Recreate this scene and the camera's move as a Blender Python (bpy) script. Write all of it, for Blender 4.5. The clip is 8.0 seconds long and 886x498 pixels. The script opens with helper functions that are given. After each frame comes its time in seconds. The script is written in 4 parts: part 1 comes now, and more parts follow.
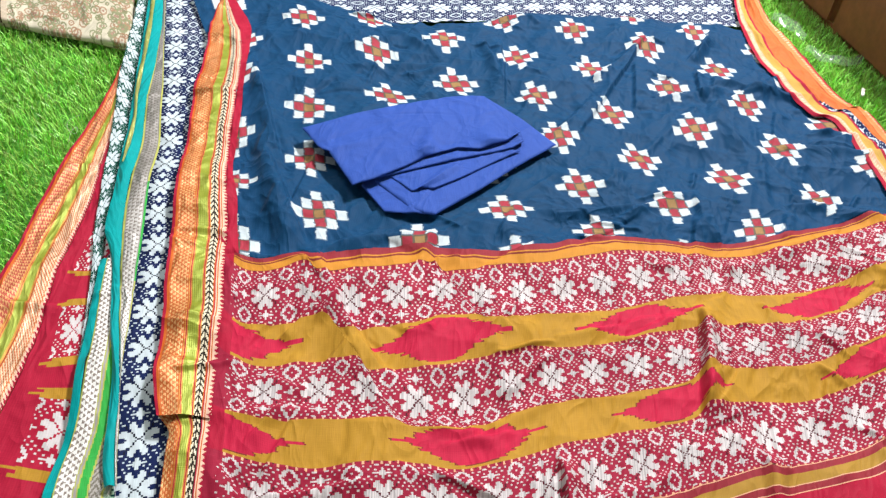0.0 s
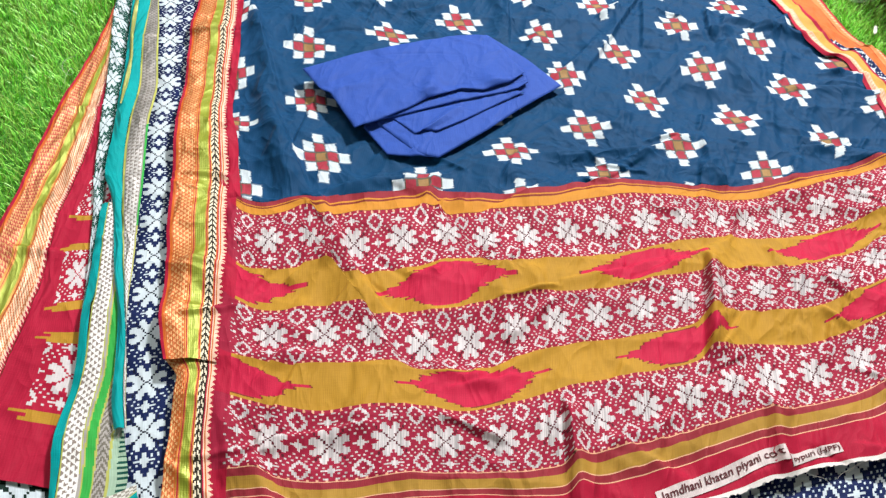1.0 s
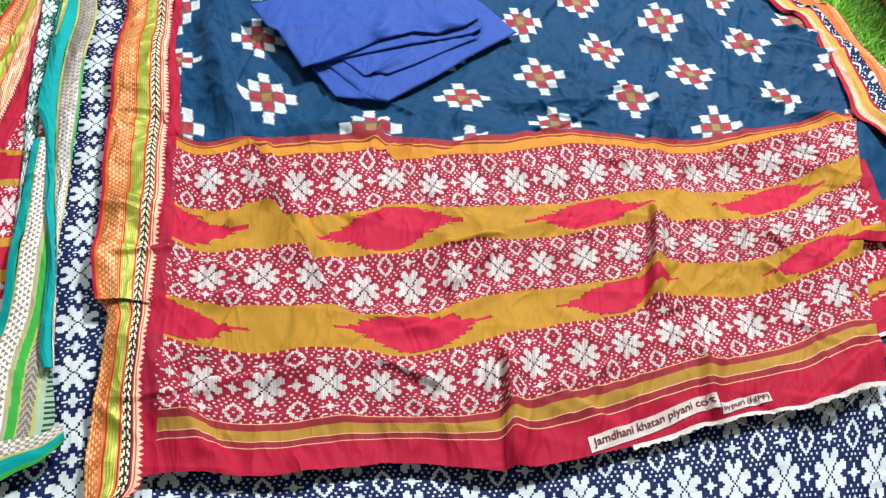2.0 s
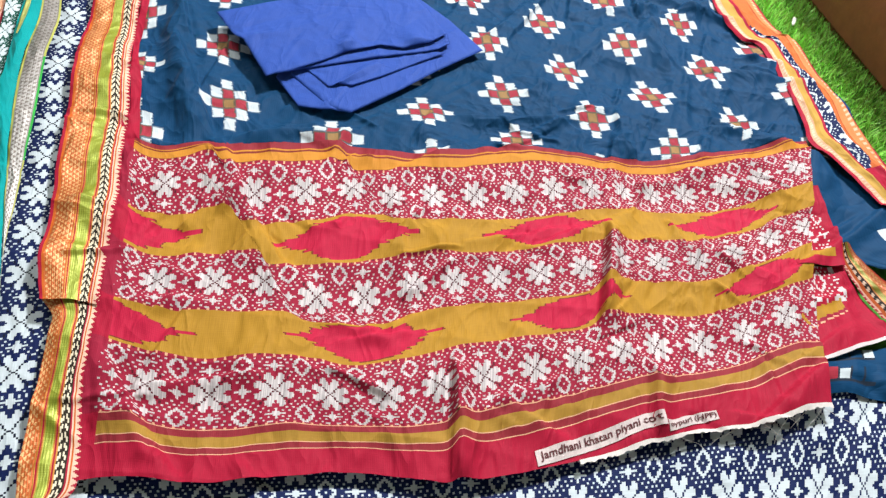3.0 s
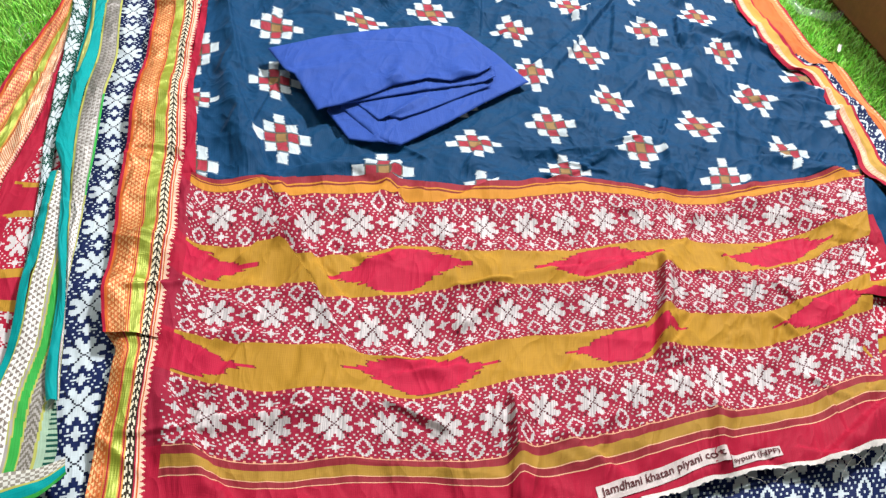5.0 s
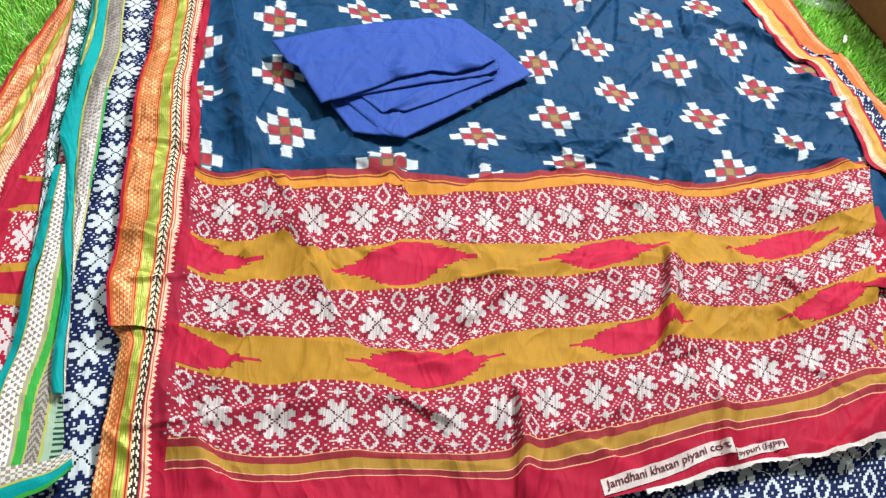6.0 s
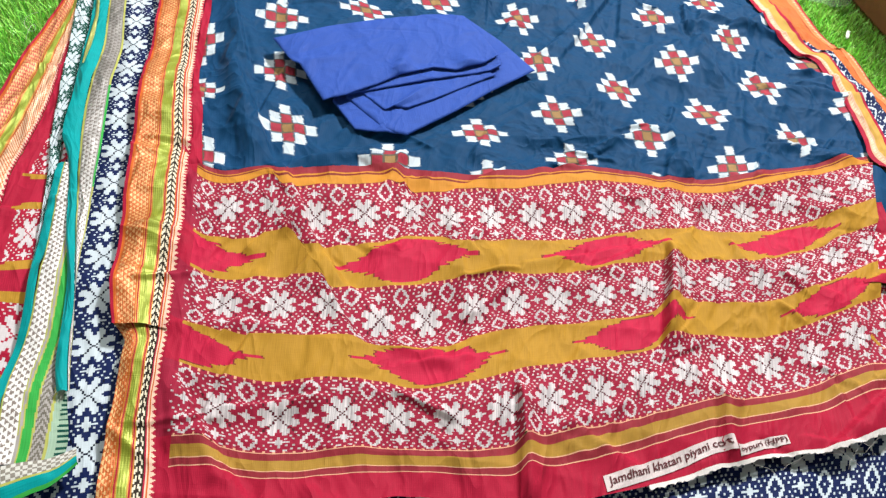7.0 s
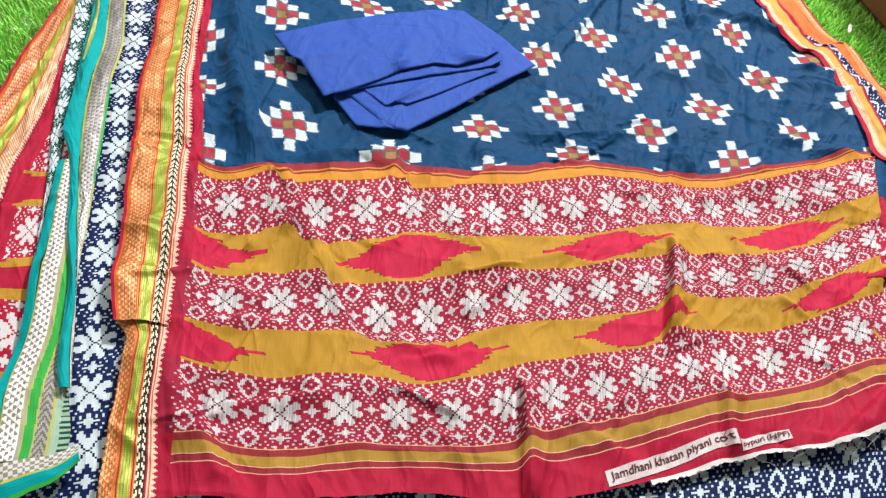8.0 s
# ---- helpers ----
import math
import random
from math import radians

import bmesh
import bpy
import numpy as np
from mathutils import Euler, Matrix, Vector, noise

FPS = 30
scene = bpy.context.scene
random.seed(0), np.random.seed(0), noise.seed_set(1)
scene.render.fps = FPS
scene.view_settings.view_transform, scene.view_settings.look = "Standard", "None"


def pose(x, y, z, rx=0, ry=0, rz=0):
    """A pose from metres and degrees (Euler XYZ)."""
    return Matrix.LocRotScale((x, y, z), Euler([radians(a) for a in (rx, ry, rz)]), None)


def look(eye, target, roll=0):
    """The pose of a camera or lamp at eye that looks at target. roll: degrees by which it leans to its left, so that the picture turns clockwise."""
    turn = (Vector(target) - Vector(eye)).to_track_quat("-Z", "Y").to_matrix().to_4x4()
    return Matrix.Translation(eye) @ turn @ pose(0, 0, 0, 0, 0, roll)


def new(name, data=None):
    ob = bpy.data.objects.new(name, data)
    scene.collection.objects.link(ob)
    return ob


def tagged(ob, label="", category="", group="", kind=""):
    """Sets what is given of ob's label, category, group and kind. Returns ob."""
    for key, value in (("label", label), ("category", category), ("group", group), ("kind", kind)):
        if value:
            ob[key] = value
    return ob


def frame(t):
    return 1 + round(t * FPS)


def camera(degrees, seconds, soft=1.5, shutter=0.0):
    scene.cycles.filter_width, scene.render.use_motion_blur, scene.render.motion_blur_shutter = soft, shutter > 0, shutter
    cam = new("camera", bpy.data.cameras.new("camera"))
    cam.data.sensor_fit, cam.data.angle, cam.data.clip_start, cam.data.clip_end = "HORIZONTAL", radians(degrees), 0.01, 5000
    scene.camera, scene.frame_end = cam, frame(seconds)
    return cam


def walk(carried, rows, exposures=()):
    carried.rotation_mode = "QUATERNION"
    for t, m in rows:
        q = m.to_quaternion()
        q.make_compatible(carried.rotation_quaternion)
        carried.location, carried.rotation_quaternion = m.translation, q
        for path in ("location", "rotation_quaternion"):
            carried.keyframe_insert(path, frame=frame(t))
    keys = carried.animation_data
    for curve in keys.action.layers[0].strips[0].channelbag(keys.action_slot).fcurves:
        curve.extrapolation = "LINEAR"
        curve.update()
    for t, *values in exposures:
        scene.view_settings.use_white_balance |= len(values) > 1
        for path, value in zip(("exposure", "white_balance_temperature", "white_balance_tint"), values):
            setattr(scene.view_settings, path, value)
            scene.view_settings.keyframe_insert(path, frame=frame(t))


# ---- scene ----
cam = camera(60.7, 8.0, soft=1.35)
PATH = [
    (0, (0.031, 0.08, 0.671), (0.013, 1.563, -0.671), 4.7),
    (0.5, (0.028, 0.08, 0.672), (-0.015, 1.575, -0.656), 4.1),
    (1, (0.026, 0.085, 0.667), (0.021, 1.463, -0.783), 4.9),
    (1.5, (0.035, 0.088, 0.66), (0.065, 1.422, -0.83), 6.2),
    (1.7, (0.041, 0.088, 0.659), (0.096, 1.396, -0.853), 7.2),
    (2.8, (0.069, 0.078, 0.646), (0.247, 1.365, -0.875), 15.2),
    (3, (0.071, 0.079, 0.651), (0.232, 1.419, -0.826), 13.2),
    (3.5, (0.061, 0.079, 0.653), (0.183, 1.481, -0.768), 11.1),
    (4, (0.051, 0.081, 0.653), (0.154, 1.481, -0.77), 10.9),
    (4.5, (0.044, 0.081, 0.652), (0.13, 1.475, -0.779), 10.7),
    (6, (0.041, 0.082, 0.652), (0.113, 1.452, -0.802), 10.1),
    (6.5, (0.041, 0.082, 0.653), (0.11, 1.448, -0.806), 10.0),
    (7, (0.04, 0.082, 0.653), (0.109, 1.445, -0.809), 9.9),
    (7.5, (0.04, 0.082, 0.653), (0.106, 1.443, -0.812), 9.7),
    (8, (0.041, 0.082, 0.652), (0.106, 1.438, -0.817), 9.6),
]
walk(cam, [(t, look(eye, target, roll)) for t, eye, target, roll in PATH])

# ---- light ----
world = bpy.data.worlds.new("world")
scene.world = world
world.use_nodes = True
wn = world.node_tree
sky = wn.nodes.new("ShaderNodeTexSky")
sky.sky_type, sky.sun_disc = "NISHITA", False
sky.sun_elevation, sky.sun_rotation = radians(55), radians(200)
wn.links.new(sky.outputs[0], wn.nodes["Background"].inputs[0])
wn.nodes["Background"].inputs[1].default_value = 0.1
scene.view_settings.exposure = 0.0


def area_lamp(name, m, sx, sy, watts, colour):
    lamp = bpy.data.lights.new(name, "AREA")
    lamp.shape, lamp.size, lamp.size_y, lamp.energy, lamp.color = "RECTANGLE", sx, sy, watts, colour
    ob = new(name, lamp)
    ob.matrix_world = m
    return ob


# added unseen lamps: overhead key, overhead fill for the left, cool fill from behind
area_lamp("unseen_overhead_lamp", look((1.15, 2.9, 2.72), (0.2, 0.9, 0)), 0.5, 0.3, 216, (0.965, 0.975, 1.0))
area_lamp("unseen_overhead_lamp", look((-1.4, 2.4, 2.78), (-0.7, 1.2, 0)), 1.0, 0.3, 46, (0.965, 0.975, 1.0))
area_lamp("rear_fill_lamp", look((-0.2, -2.9, 1.3), (0, 0.6, 0.4)), 2.2, 2.0, 22, (0.90, 0.96, 1.0))


# ---- materials ----
def tree(name):
    mat = bpy.data.materials.new(name)
    mat.use_nodes = True
    return mat, mat.node_tree, mat.node_tree.nodes["Principled BSDF"]


def node(nt, kind, **sets):
    n = nt.nodes.new(kind)
    for key, value in sets.items():
        n.inputs[key.replace("_", " ")].default_value = value
    return n


def math_node(nt, op, a, b=None):
    n = nt.nodes.new("ShaderNodeMath")
    n.operation = op
    for i, v in enumerate((a, b)):
        if v is None:
            continue
        if isinstance(v, (int, float)):
            n.inputs[i].default_value = v
        else:
            nt.links.new(v, n.inputs[i])
    return n.outputs[0]


def cloth_material(name, rough=0.72, metal=0.0, sheen=0.02, weave=900.0, bump=0.25, fade=0.22, flat=None, spec=0.18, crumples=0.03):
    """Printed or woven cloth: the dye comes with the weave, thread by thread; faded patches, thread lines and a fine weave relief."""
    mat, nt, bsdf = tree(name)
    uv = nt.nodes.new("ShaderNodeUVMap")
    if flat is None:
        dye = nt.nodes.new("ShaderNodeAttribute")
        dye.attribute_name = "dye"
        colour = dye.outputs["Color"]
    else:
        rgb = nt.nodes.new("ShaderNodeRGB")
        rgb.outputs[0].default_value = (*flat, 1)
        colour = rgb.outputs[0]
    patches = node(nt, "ShaderNodeTexNoise", Scale=14.0, Detail=4.0, Roughness=0.6)
    nt.links.new(uv.outputs[0], patches.inputs["Vector"])
    stretch = nt.nodes.new("ShaderNodeMapping")
    stretch.inputs["Scale"].default_value = (900, 45, 1)
    nt.links.new(uv.outputs[0], stretch.inputs["Vector"])
    slub = node(nt, "ShaderNodeTexNoise", Scale=1.0, Detail=2.0)
    nt.links.new(stretch.outputs[0], slub.inputs["Vector"])
    stretch2 = nt.nodes.new("ShaderNodeMapping")
    stretch2.inputs["Scale"].default_value = (45, 900, 1)
    nt.links.new(uv.outputs[0], stretch2.inputs["Vector"])
    slub2 = node(nt, "ShaderNodeTexNoise", Scale=1.0, Detail=2.0)
    nt.links.new(stretch2.outputs[0], slub2.inputs["Vector"])
    vary = math_node(nt, "ADD", math_node(nt, "MULTIPLY", patches.outputs["Fac"], fade), math_node(nt, "ADD", math_node(nt, "MULTIPLY", slub.outputs["Fac"], fade * 1.5), math_node(nt, "MULTIPLY", slub2.outputs["Fac"], fade * 0.8)))
    vary = math_node(nt, "ADD", vary, 1.0 - fade * 1.65)
    hsv = nt.nodes.new("ShaderNodeHueSaturation")
    nt.links.new(colour, hsv.inputs["Color"])
    nt.links.new(vary, hsv.inputs["Value"])
    nt.links.new(hsv.outputs[0], bsdf.inputs["Base Color"])
    threads = nt.nodes.new("ShaderNodeTexWave")
    threads.bands_direction = "X"
    threads.inputs["Scale"].default_value = weave / 6.283
    threads.inputs["Distortion"].default_value = 1.5
    nt.links.new(uv.outputs[0], threads.inputs["Vector"])
    both = math_node(nt, "ADD", math_node(nt, "MULTIPLY", threads.outputs["Fac"], 0.4), math_node(nt, "ADD", slub.outputs["Fac"], slub2.outputs["Fac"]))
    rise = nt.nodes.new("ShaderNodeBump")
    rise.inputs["Strength"].default_value = bump
    rise.inputs["Distance"].default_value = 0.0006
    nt.links.new(both, rise.inputs["Height"])
    # soft crumples left by folding: ridges of two sizes
    ridges = None
    for scale, weight, turn in ((9.0, 1.0, 0.5), (26.0, 0.45, -0.7)):
        spin = nt.nodes.new("ShaderNodeMapping")
        spin.inputs["Rotation"].default_value = (0, 0, turn)
        spin.inputs["Scale"].default_value = (1.0, 0.55, 1)
        nt.links.new(uv.outputs[0], spin.inputs["Vector"])
        crumple = node(nt, "ShaderNodeTexNoise", Scale=scale, Detail=2.0, Distortion=0.6)
        nt.links.new(spin.outputs[0], crumple.inputs["Vector"])
        ridge = math_node(nt, "MULTIPLY", math_node(nt, "ABSOLUTE", math_node(nt, "SUBTRACT", crumple.outputs["Fac"], 0.5)), -weight)
        ridges = ridge if ridges is None else math_node(nt, "ADD", ridges, ridge)
    fold = nt.nodes.new("ShaderNodeBump")
    fold.inputs["Strength"].default_value = 0.7
    fold.inputs["Distance"].default_value = crumples
    nt.links.new(ridges, fold.inputs["Height"])
    nt.links.new(fold.outputs[0], rise.inputs["Normal"])
    nt.links.new(rise.outputs[0], bsdf.inputs["Normal"])
    bsdf.inputs["Roughness"].default_value = rough
    bsdf.inputs["Metallic"].default_value = metal
    bsdf.inputs["Specular IOR Level"].default_value = spec
    bsdf.inputs["Sheen Weight"].default_value = sheen
    bsdf.inputs["Sheen Roughness"].default_value = 0.4
    return mat


COTTON = cloth_material("printed_cotton", rough=0.66, spec=0.11)
ZARI = cloth_material("zari_brocade", rough=0.42, metal=0.35, sheen=0.0, bump=0.5, spec=0.6, crumples=0.028)
SATIN = cloth_material("smooth_cotton", rough=0.68, sheen=0.04, fade=0.2, flat=(0.023, 0.072, 0.34), crumples=0.022)
WHITE_YARN = cloth_material("white_yarn", rough=0.8, flat=(0.75, 0.7, 0.64))


def plain_material(name, colour, rough, noise_scale, depth, bump=0.0, spec=0.4, island=False):
    mat, nt, bsdf = tree(name)
    tex = nt.nodes.new("ShaderNodeTexCoord")
    grain = node(nt, "ShaderNodeTexNoise", Scale=noise_scale, Detail=6.0, Roughness=0.65)
    broad = node(nt, "ShaderNodeTexNoise", Scale=noise_scale / 9, Detail=3.0)
    nt.links.new(tex.outputs["Object"], grain.inputs["Vector"])
    nt.links.new(tex.outputs["Object"], broad.inputs["Vector"])
    vary = math_node(nt, "ADD", math_node(nt, "MULTIPLY", grain.outputs["Fac"], depth), math_node(nt, "MULTIPLY", broad.outputs["Fac"], depth))
    if island:
        geo = nt.nodes.new("ShaderNodeNewGeometry")
        vary = math_node(nt, "ADD", vary, math_node(nt, "MULTIPLY", geo.outputs["Random Per Island"], 1.2))
        vary = math_node(nt, "ADD", vary, -0.6)
    vary = math_node(nt, "ADD", vary, 1.0 - depth)
    hsv = nt.nodes.new("ShaderNodeHueSaturation")
    hsv.inputs["Color"].default_value = (*colour, 1)
    nt.links.new(vary, hsv.inputs["Value"])
    if island:
        hue = math_node(nt, "ADD", math_node(nt, "MULTIPLY", geo.outputs["Random Per Island"], 0.05), 0.475)
        nt.links.new(hue, hsv.inputs["Hue"])
    nt.links.new(hsv.outputs[0], bsdf.inputs["Base Color"])
    bsdf.inputs["Roughness"].default_value = rough
    bsdf.inputs["Specular IOR Level"].default_value = spec
    if bump:
        rise = nt.nodes.new("ShaderNodeBump")
        rise.inputs["Strength"].default_value = bump
        rise.inputs["Distance"].default_value = 0.004
        nt.links.new(grain.outputs["Fac"], rise.inputs["Height"])
        nt.links.new(rise.outputs[0], bsdf.inputs["Normal"])
    return mat


TURF = plain_material("turf_backing", (0.08, 0.28, 0.03), 0.9, 60, 0.8, 0.5)
BLADE = plain_material("turf_blade", (0.35, 0.68, 0.105), 0.38, 30, 0.5, island=True)
LEATHER = plain_material("brown_upholstery", (0.24, 0.085, 0.034), 0.6, 38, 0.95, 0.5)
PLASTER = plain_material("painted_plaster", (0.36, 0.34, 0.31), 0.85, 12, 0.08, 0.1)

PRINT_INK = plain_material("dark_print", (0.10, 0.015, 0.02), 0.8, 400, 0.3)
FILM, film_tree, film_bsdf = tree("clear_film")
film_bsdf.inputs["Base Color"].default_value = (0.8, 0.9, 0.82, 1)
film_bsdf.inputs["Roughness"].default_value = 0.15
film_bsdf.inputs["Alpha"].default_value = 0.10

# ---- relief of the cloth: creases and soft ripples, heights in metres ----
CREASES = [  # start, end, height, width on the first side, width on the second side
    ((-0.135, 0.769), (-0.079, 0.664), 0.009, 0.004, 0.03),
    ((-0.079, 0.664), (-0.036, 0.602), 0.01, 0.004, 0.03),
    ((-0.036, 0.602), (0.025, 0.557), 0.006, 0.006, 0.03),
    ((0.339, 0.721), (0.319, 0.583), 0.019, 0.016, 0.0035),
    ((0.159, 0.498), (0.168, 0.38), 0.016, 0.014, 0.004),
    ((0.369, 0.524), (0.365, 0.453), 0.011, 0.012, 0.004),
    ((0.096, 0.536), (0.156, 0.586), 0.006, 0.008, 0.012),
    ((0.317, 0.601), (0.353, 0.64), 0.004, 0.006, 0.006),
    ((-0.195, 0.52), (-0.098, 0.533), 0.004, 0.006, 0.012),
    ((0.387, 0.813), (0.494, 0.855), 0.003, 0.006, 0.01),
    ((-0.167, 0.458), (-0.08, 0.356), 0.009, 0.003, 0.03),
    ((0.469, 0.707), (0.5, 0.674), 0.004, 0.004, 0.004),
    ((0.561, 0.872), (0.604, 0.854), 0.003, 0.004, 0.004),
    ((0.141, 0.897), (0.289, 0.926), 0.008, 0.003, 0.012),
    ((-0.264, 1.011), (-0.172, 0.772), 0.008, 0.015, 0.015),
    ((0.303, 1.047), (0.428, 1.217), 0.003, 0.006, 0.006),
    ((0.374, 0.894), (0.373, 0.97), 0.004, 0.005, 0.008),
    ((0.25, 1.27), (0.359, 1.435), 0.004, 0.005, 0.007),
    ((0.459, 1.191), (0.493, 1.098), 0.003, 0.003, 0.004),
    ((0.059, 1.389), (0.082, 1.284), 0.008, 0.003, 0.012),
    ((0.09, 1.396), (0.099, 1.19), 0.007, 0.003, 0.02),
    ((0.359, 1.435), (0.289, 1.268), 0.008, 0.003, 0.02),
    ((0.289, 1.268), (0.22, 1.11), 0.006, 0.003, 0.02),
    ((0.352, 1.224), (0.477, 1.278), 0.007, 0.003, 0.015),
    ((0.456, 1.199), (0.475, 1.094), 0.008, 0.003, 0.015),
    ((0.386, 0.95), (0.393, 0.866), 0.009, 0.003, 0.02),
    ((-0.125, 1.418), (-0.053, 1.341), 0.006, 0.003, 0.015),
    ((-0.243, 0.96), (-0.158, 0.797), 0.01, 0.004, 0.03),
    ((-0.338, 1.254), (-0.227, 0.962), 0.009, 0.004, 0.03),
    ((0.001, 1.473), (0.133, 1.493), 0.005, 0.004, 0.01),
    ((-0.309, 1.179), (-0.212, 0.965), 0.008, 0.012, 0.02),
    ((0.511, 1.193), (0.481, 0.961), 0.003, 0.006, 0.006),
    ((0.086, 0.688), (0.11, 0.562), 0.004, 0.006, 0.01),
    ((0.195, 0.457), (0.268, 0.5), 0.004, 0.006, 0.008),
    ((0.493, 0.588), (0.504, 0.532), 0.003, 0.003, 0.004),
    ((0.022, 0.542), (0.092, 0.516), 0.004, 0.008, 0.01),
    ((0.205, 0.523), (0.229, 0.562), 0.003, 0.005, 0.005),
    ((-0.404, 1.118), (-0.323, 1.120), 0.0055, 0.003, 0.009),
    ((-0.325, 0.792), (-0.256, 0.798), 0.005, 0.003, 0.008),
    ((-0.265, 0.646), (-0.217, 0.642), 0.004, 0.003, 0.01),
    ((-0.257, 0.581), (-0.206, 0.581), 0.003, 0.004, 0.008),
    ((-0.514, 0.915), (-0.462, 0.922), 0.006, 0.003, 0.01),
    ((-0.475, 0.649), (-0.417, 0.654), 0.006, 0.003, 0.01),
    ((-0.470, 1.091), (-0.441, 1.100), 0.005, 0.003, 0.006),
    ((-0.361, 0.681), (-0.325, 0.675), 0.004, 0.003, 0.008),
    ((-0.377, 0.671), (-0.357, 0.672), 0.005, 0.003, 0.006),
    ((-0.191, 0.495), (-0.139, 0.373), 0.003, 0.01, 0.01),
    ((0.044, 0.511), (0.110, 0.530), 0.004, 0.003, 0.01),
    ((0.579, 0.849), (0.603, 0.832), 0.004, 0.003, 0.006),
    ((0.461, 0.662), (0.486, 0.636), 0.005, 0.003, 0.006),
    ((0.420, 0.756), (0.435, 0.720), 0.004, 0.003, 0.008),
    ((0.501, 0.558), (0.506, 0.494), 0.004, 0.003, 0.008),
    ((0.275, 0.529), (0.272, 0.458), 0.003, 0.004, 0.008),
    ((-0.133, 0.412), (-0.102, 0.367), 0.006, 0.003, 0.012),
]
crease_rng = np.random.RandomState(21)
for _ in range(210):  # small pressed-in wrinkles
    cx, cy, ca, cl = crease_rng.uniform(-0.25, 0.7), crease_rng.uniform(0.36, 1.5), crease_rng.uniform(-0.9, 1.4), crease_rng.uniform(0.02, 0.08)
    CREASES.append(((cx, cy), (cx + cl * math.cos(ca), cy + cl * math.sin(ca)), crease_rng.uniform(-0.003, 0.005), crease_rng.uniform(0.002, 0.006), crease_rng.uniform(0.003, 0.012)))
for _ in range(60):  # longer sharp folds
    cx, cy, ca, cl = crease_rng.uniform(-0.22, 0.68), crease_rng.uniform(0.4, 1.5), crease_rng.uniform(-0.5, 1.5), crease_rng.uniform(0.05, 0.17)
    CREASES.append(((cx, cy), (cx + cl * math.cos(ca), cy + cl * math.sin(ca)), crease_rng.uniform(0.003, 0.0085), crease_rng.uniform(0.002, 0.005), crease_rng.uniform(0.010, 0.03)))
WAVES = []
wave_rng = np.random.RandomState(7)
for count, length, height in ((5, 0.2, 0.0022), (7, 0.13, 0.0009)):
    for _ in range(count):
        a = wave_rng.uniform(0, math.pi)
        WAVES.append((math.cos(a) * 6.283 / length, math.sin(a) * 6.283 / length, wave_rng.uniform(0, 6.283), height * wave_rng.uniform(0.5, 1.2)))


def relief(x, y, amount=1.0):
    """Height of the creases and ripples at places of the plan."""
    z = np.zeros_like(x)
    for kx, ky, ph, h in WAVES:
        s = np.sin(kx * x + ky * y + ph + 0.8 * np.sin(9 * y - 7 * x + ph))
        z += h * (s if h > 0.00112 else 1.6 * (1 - abs(s)) ** 2)
    for (x0, y0), (x1, y1), h, wa, wb in CREASES:
        ln = math.hypot(x1 - x0, y1 - y0)
        tx, ty = (x1 - x0) / ln, (y1 - y0) / ln
        s, d = ((x - x0) * tx + (y - y0) * ty) / ln, -(x - x0) * ty + (y - y0) * tx
        fade = np.clip(np.minimum(s + 0.15, 1.15 - s) / 0.3, 0, 1)
        fade = fade * fade * (3 - 2 * fade)
        z += h * fade * np.exp(-(d / np.where(d > 0, wa, wb)) ** 2)
    return amount * z


def bspline(t, n):
    """Weights of n uniform cubic control points at t in 0..1."""
    t = np.clip(t, 0, 1) * (n - 3)
    k = np.minimum(t.astype(int), n - 4)
    f = t - k
    w = np.stack([(1 - f) ** 3, 3 * f ** 3 - 6 * f ** 2 + 4, -3 * f ** 3 + 3 * f ** 2 + 3 * f + 1, f ** 3], -1) / 6
    full = np.zeros(t.shape + (n,))
    for a in range(4):
        np.put_along_axis(full, (k + a)[..., None], w[..., a : a + 1], -1)
    return full


def drape(u, v, base, box, dx, dy):
    """Where a point u, v of a cloth lies in the plan: a straight layout, shifted by a soft grid of control shifts in millimetres."""
    wu, wv = bspline((u - box[0]) / (box[1] - box[0]), len(dx[0])), bspline((v - box[2]) / (box[3] - box[2]), len(dx))
    sx = np.einsum("...j,ji,...i->...", wv, np.array(dx) * 0.001, wu)
    sy = np.einsum("...j,ji,...i->...", wv, np.array(dy) * 0.001, wu)
    return base[0] + base[2] * u + base[4] * v + sx, base[1] + base[3] * u + base[5] * v + sy


TUCKS = (  # where a pleat jumps: u at the foot, slope of its line, v from, v to, jump in metres, metres over which it eases out
    (-0.007, -0.46, 0.17, 0.41, -0.0229, 0.10),
    (0.285, 0.29, 0.10, 0.22, 0.0137, 0.10),
    (0.115, 0.10, -0.02, 0.10, 0.0071, 0.10),
    (0.307, 0.32, -0.02, 0.10, -0.0115, 0.08),
    (0.105, -0.34, 0.29, 0.45, -0.0194, 0.05),
    (0.474, 1.11, 0.17, 0.27, 0.0121, 0.06),
    (-0.080, -0.32, 0.38, 0.46, -0.0256, 0.05),
    (0.384, -0.08, 0.29, 0.34, 0.0054, 0.05),
)


def tuck(u, v):
    """The jump of the print across pressed pleats."""
    y = np.zeros_like(u)
    for u0, slope, v0, v1, jump, ease in TUCKS:
        d = u - (u0 + slope * (v - v0))
        fade = np.clip(np.minimum(v - v0, v1 - v) / 0.03, 0, 1)
        side = 1 / (1 + np.exp(-np.clip(d / 0.0035, -30, 30)))
        y += jump * fade * side * np.exp(-np.clip(d, 0, None) / ease)
    return y


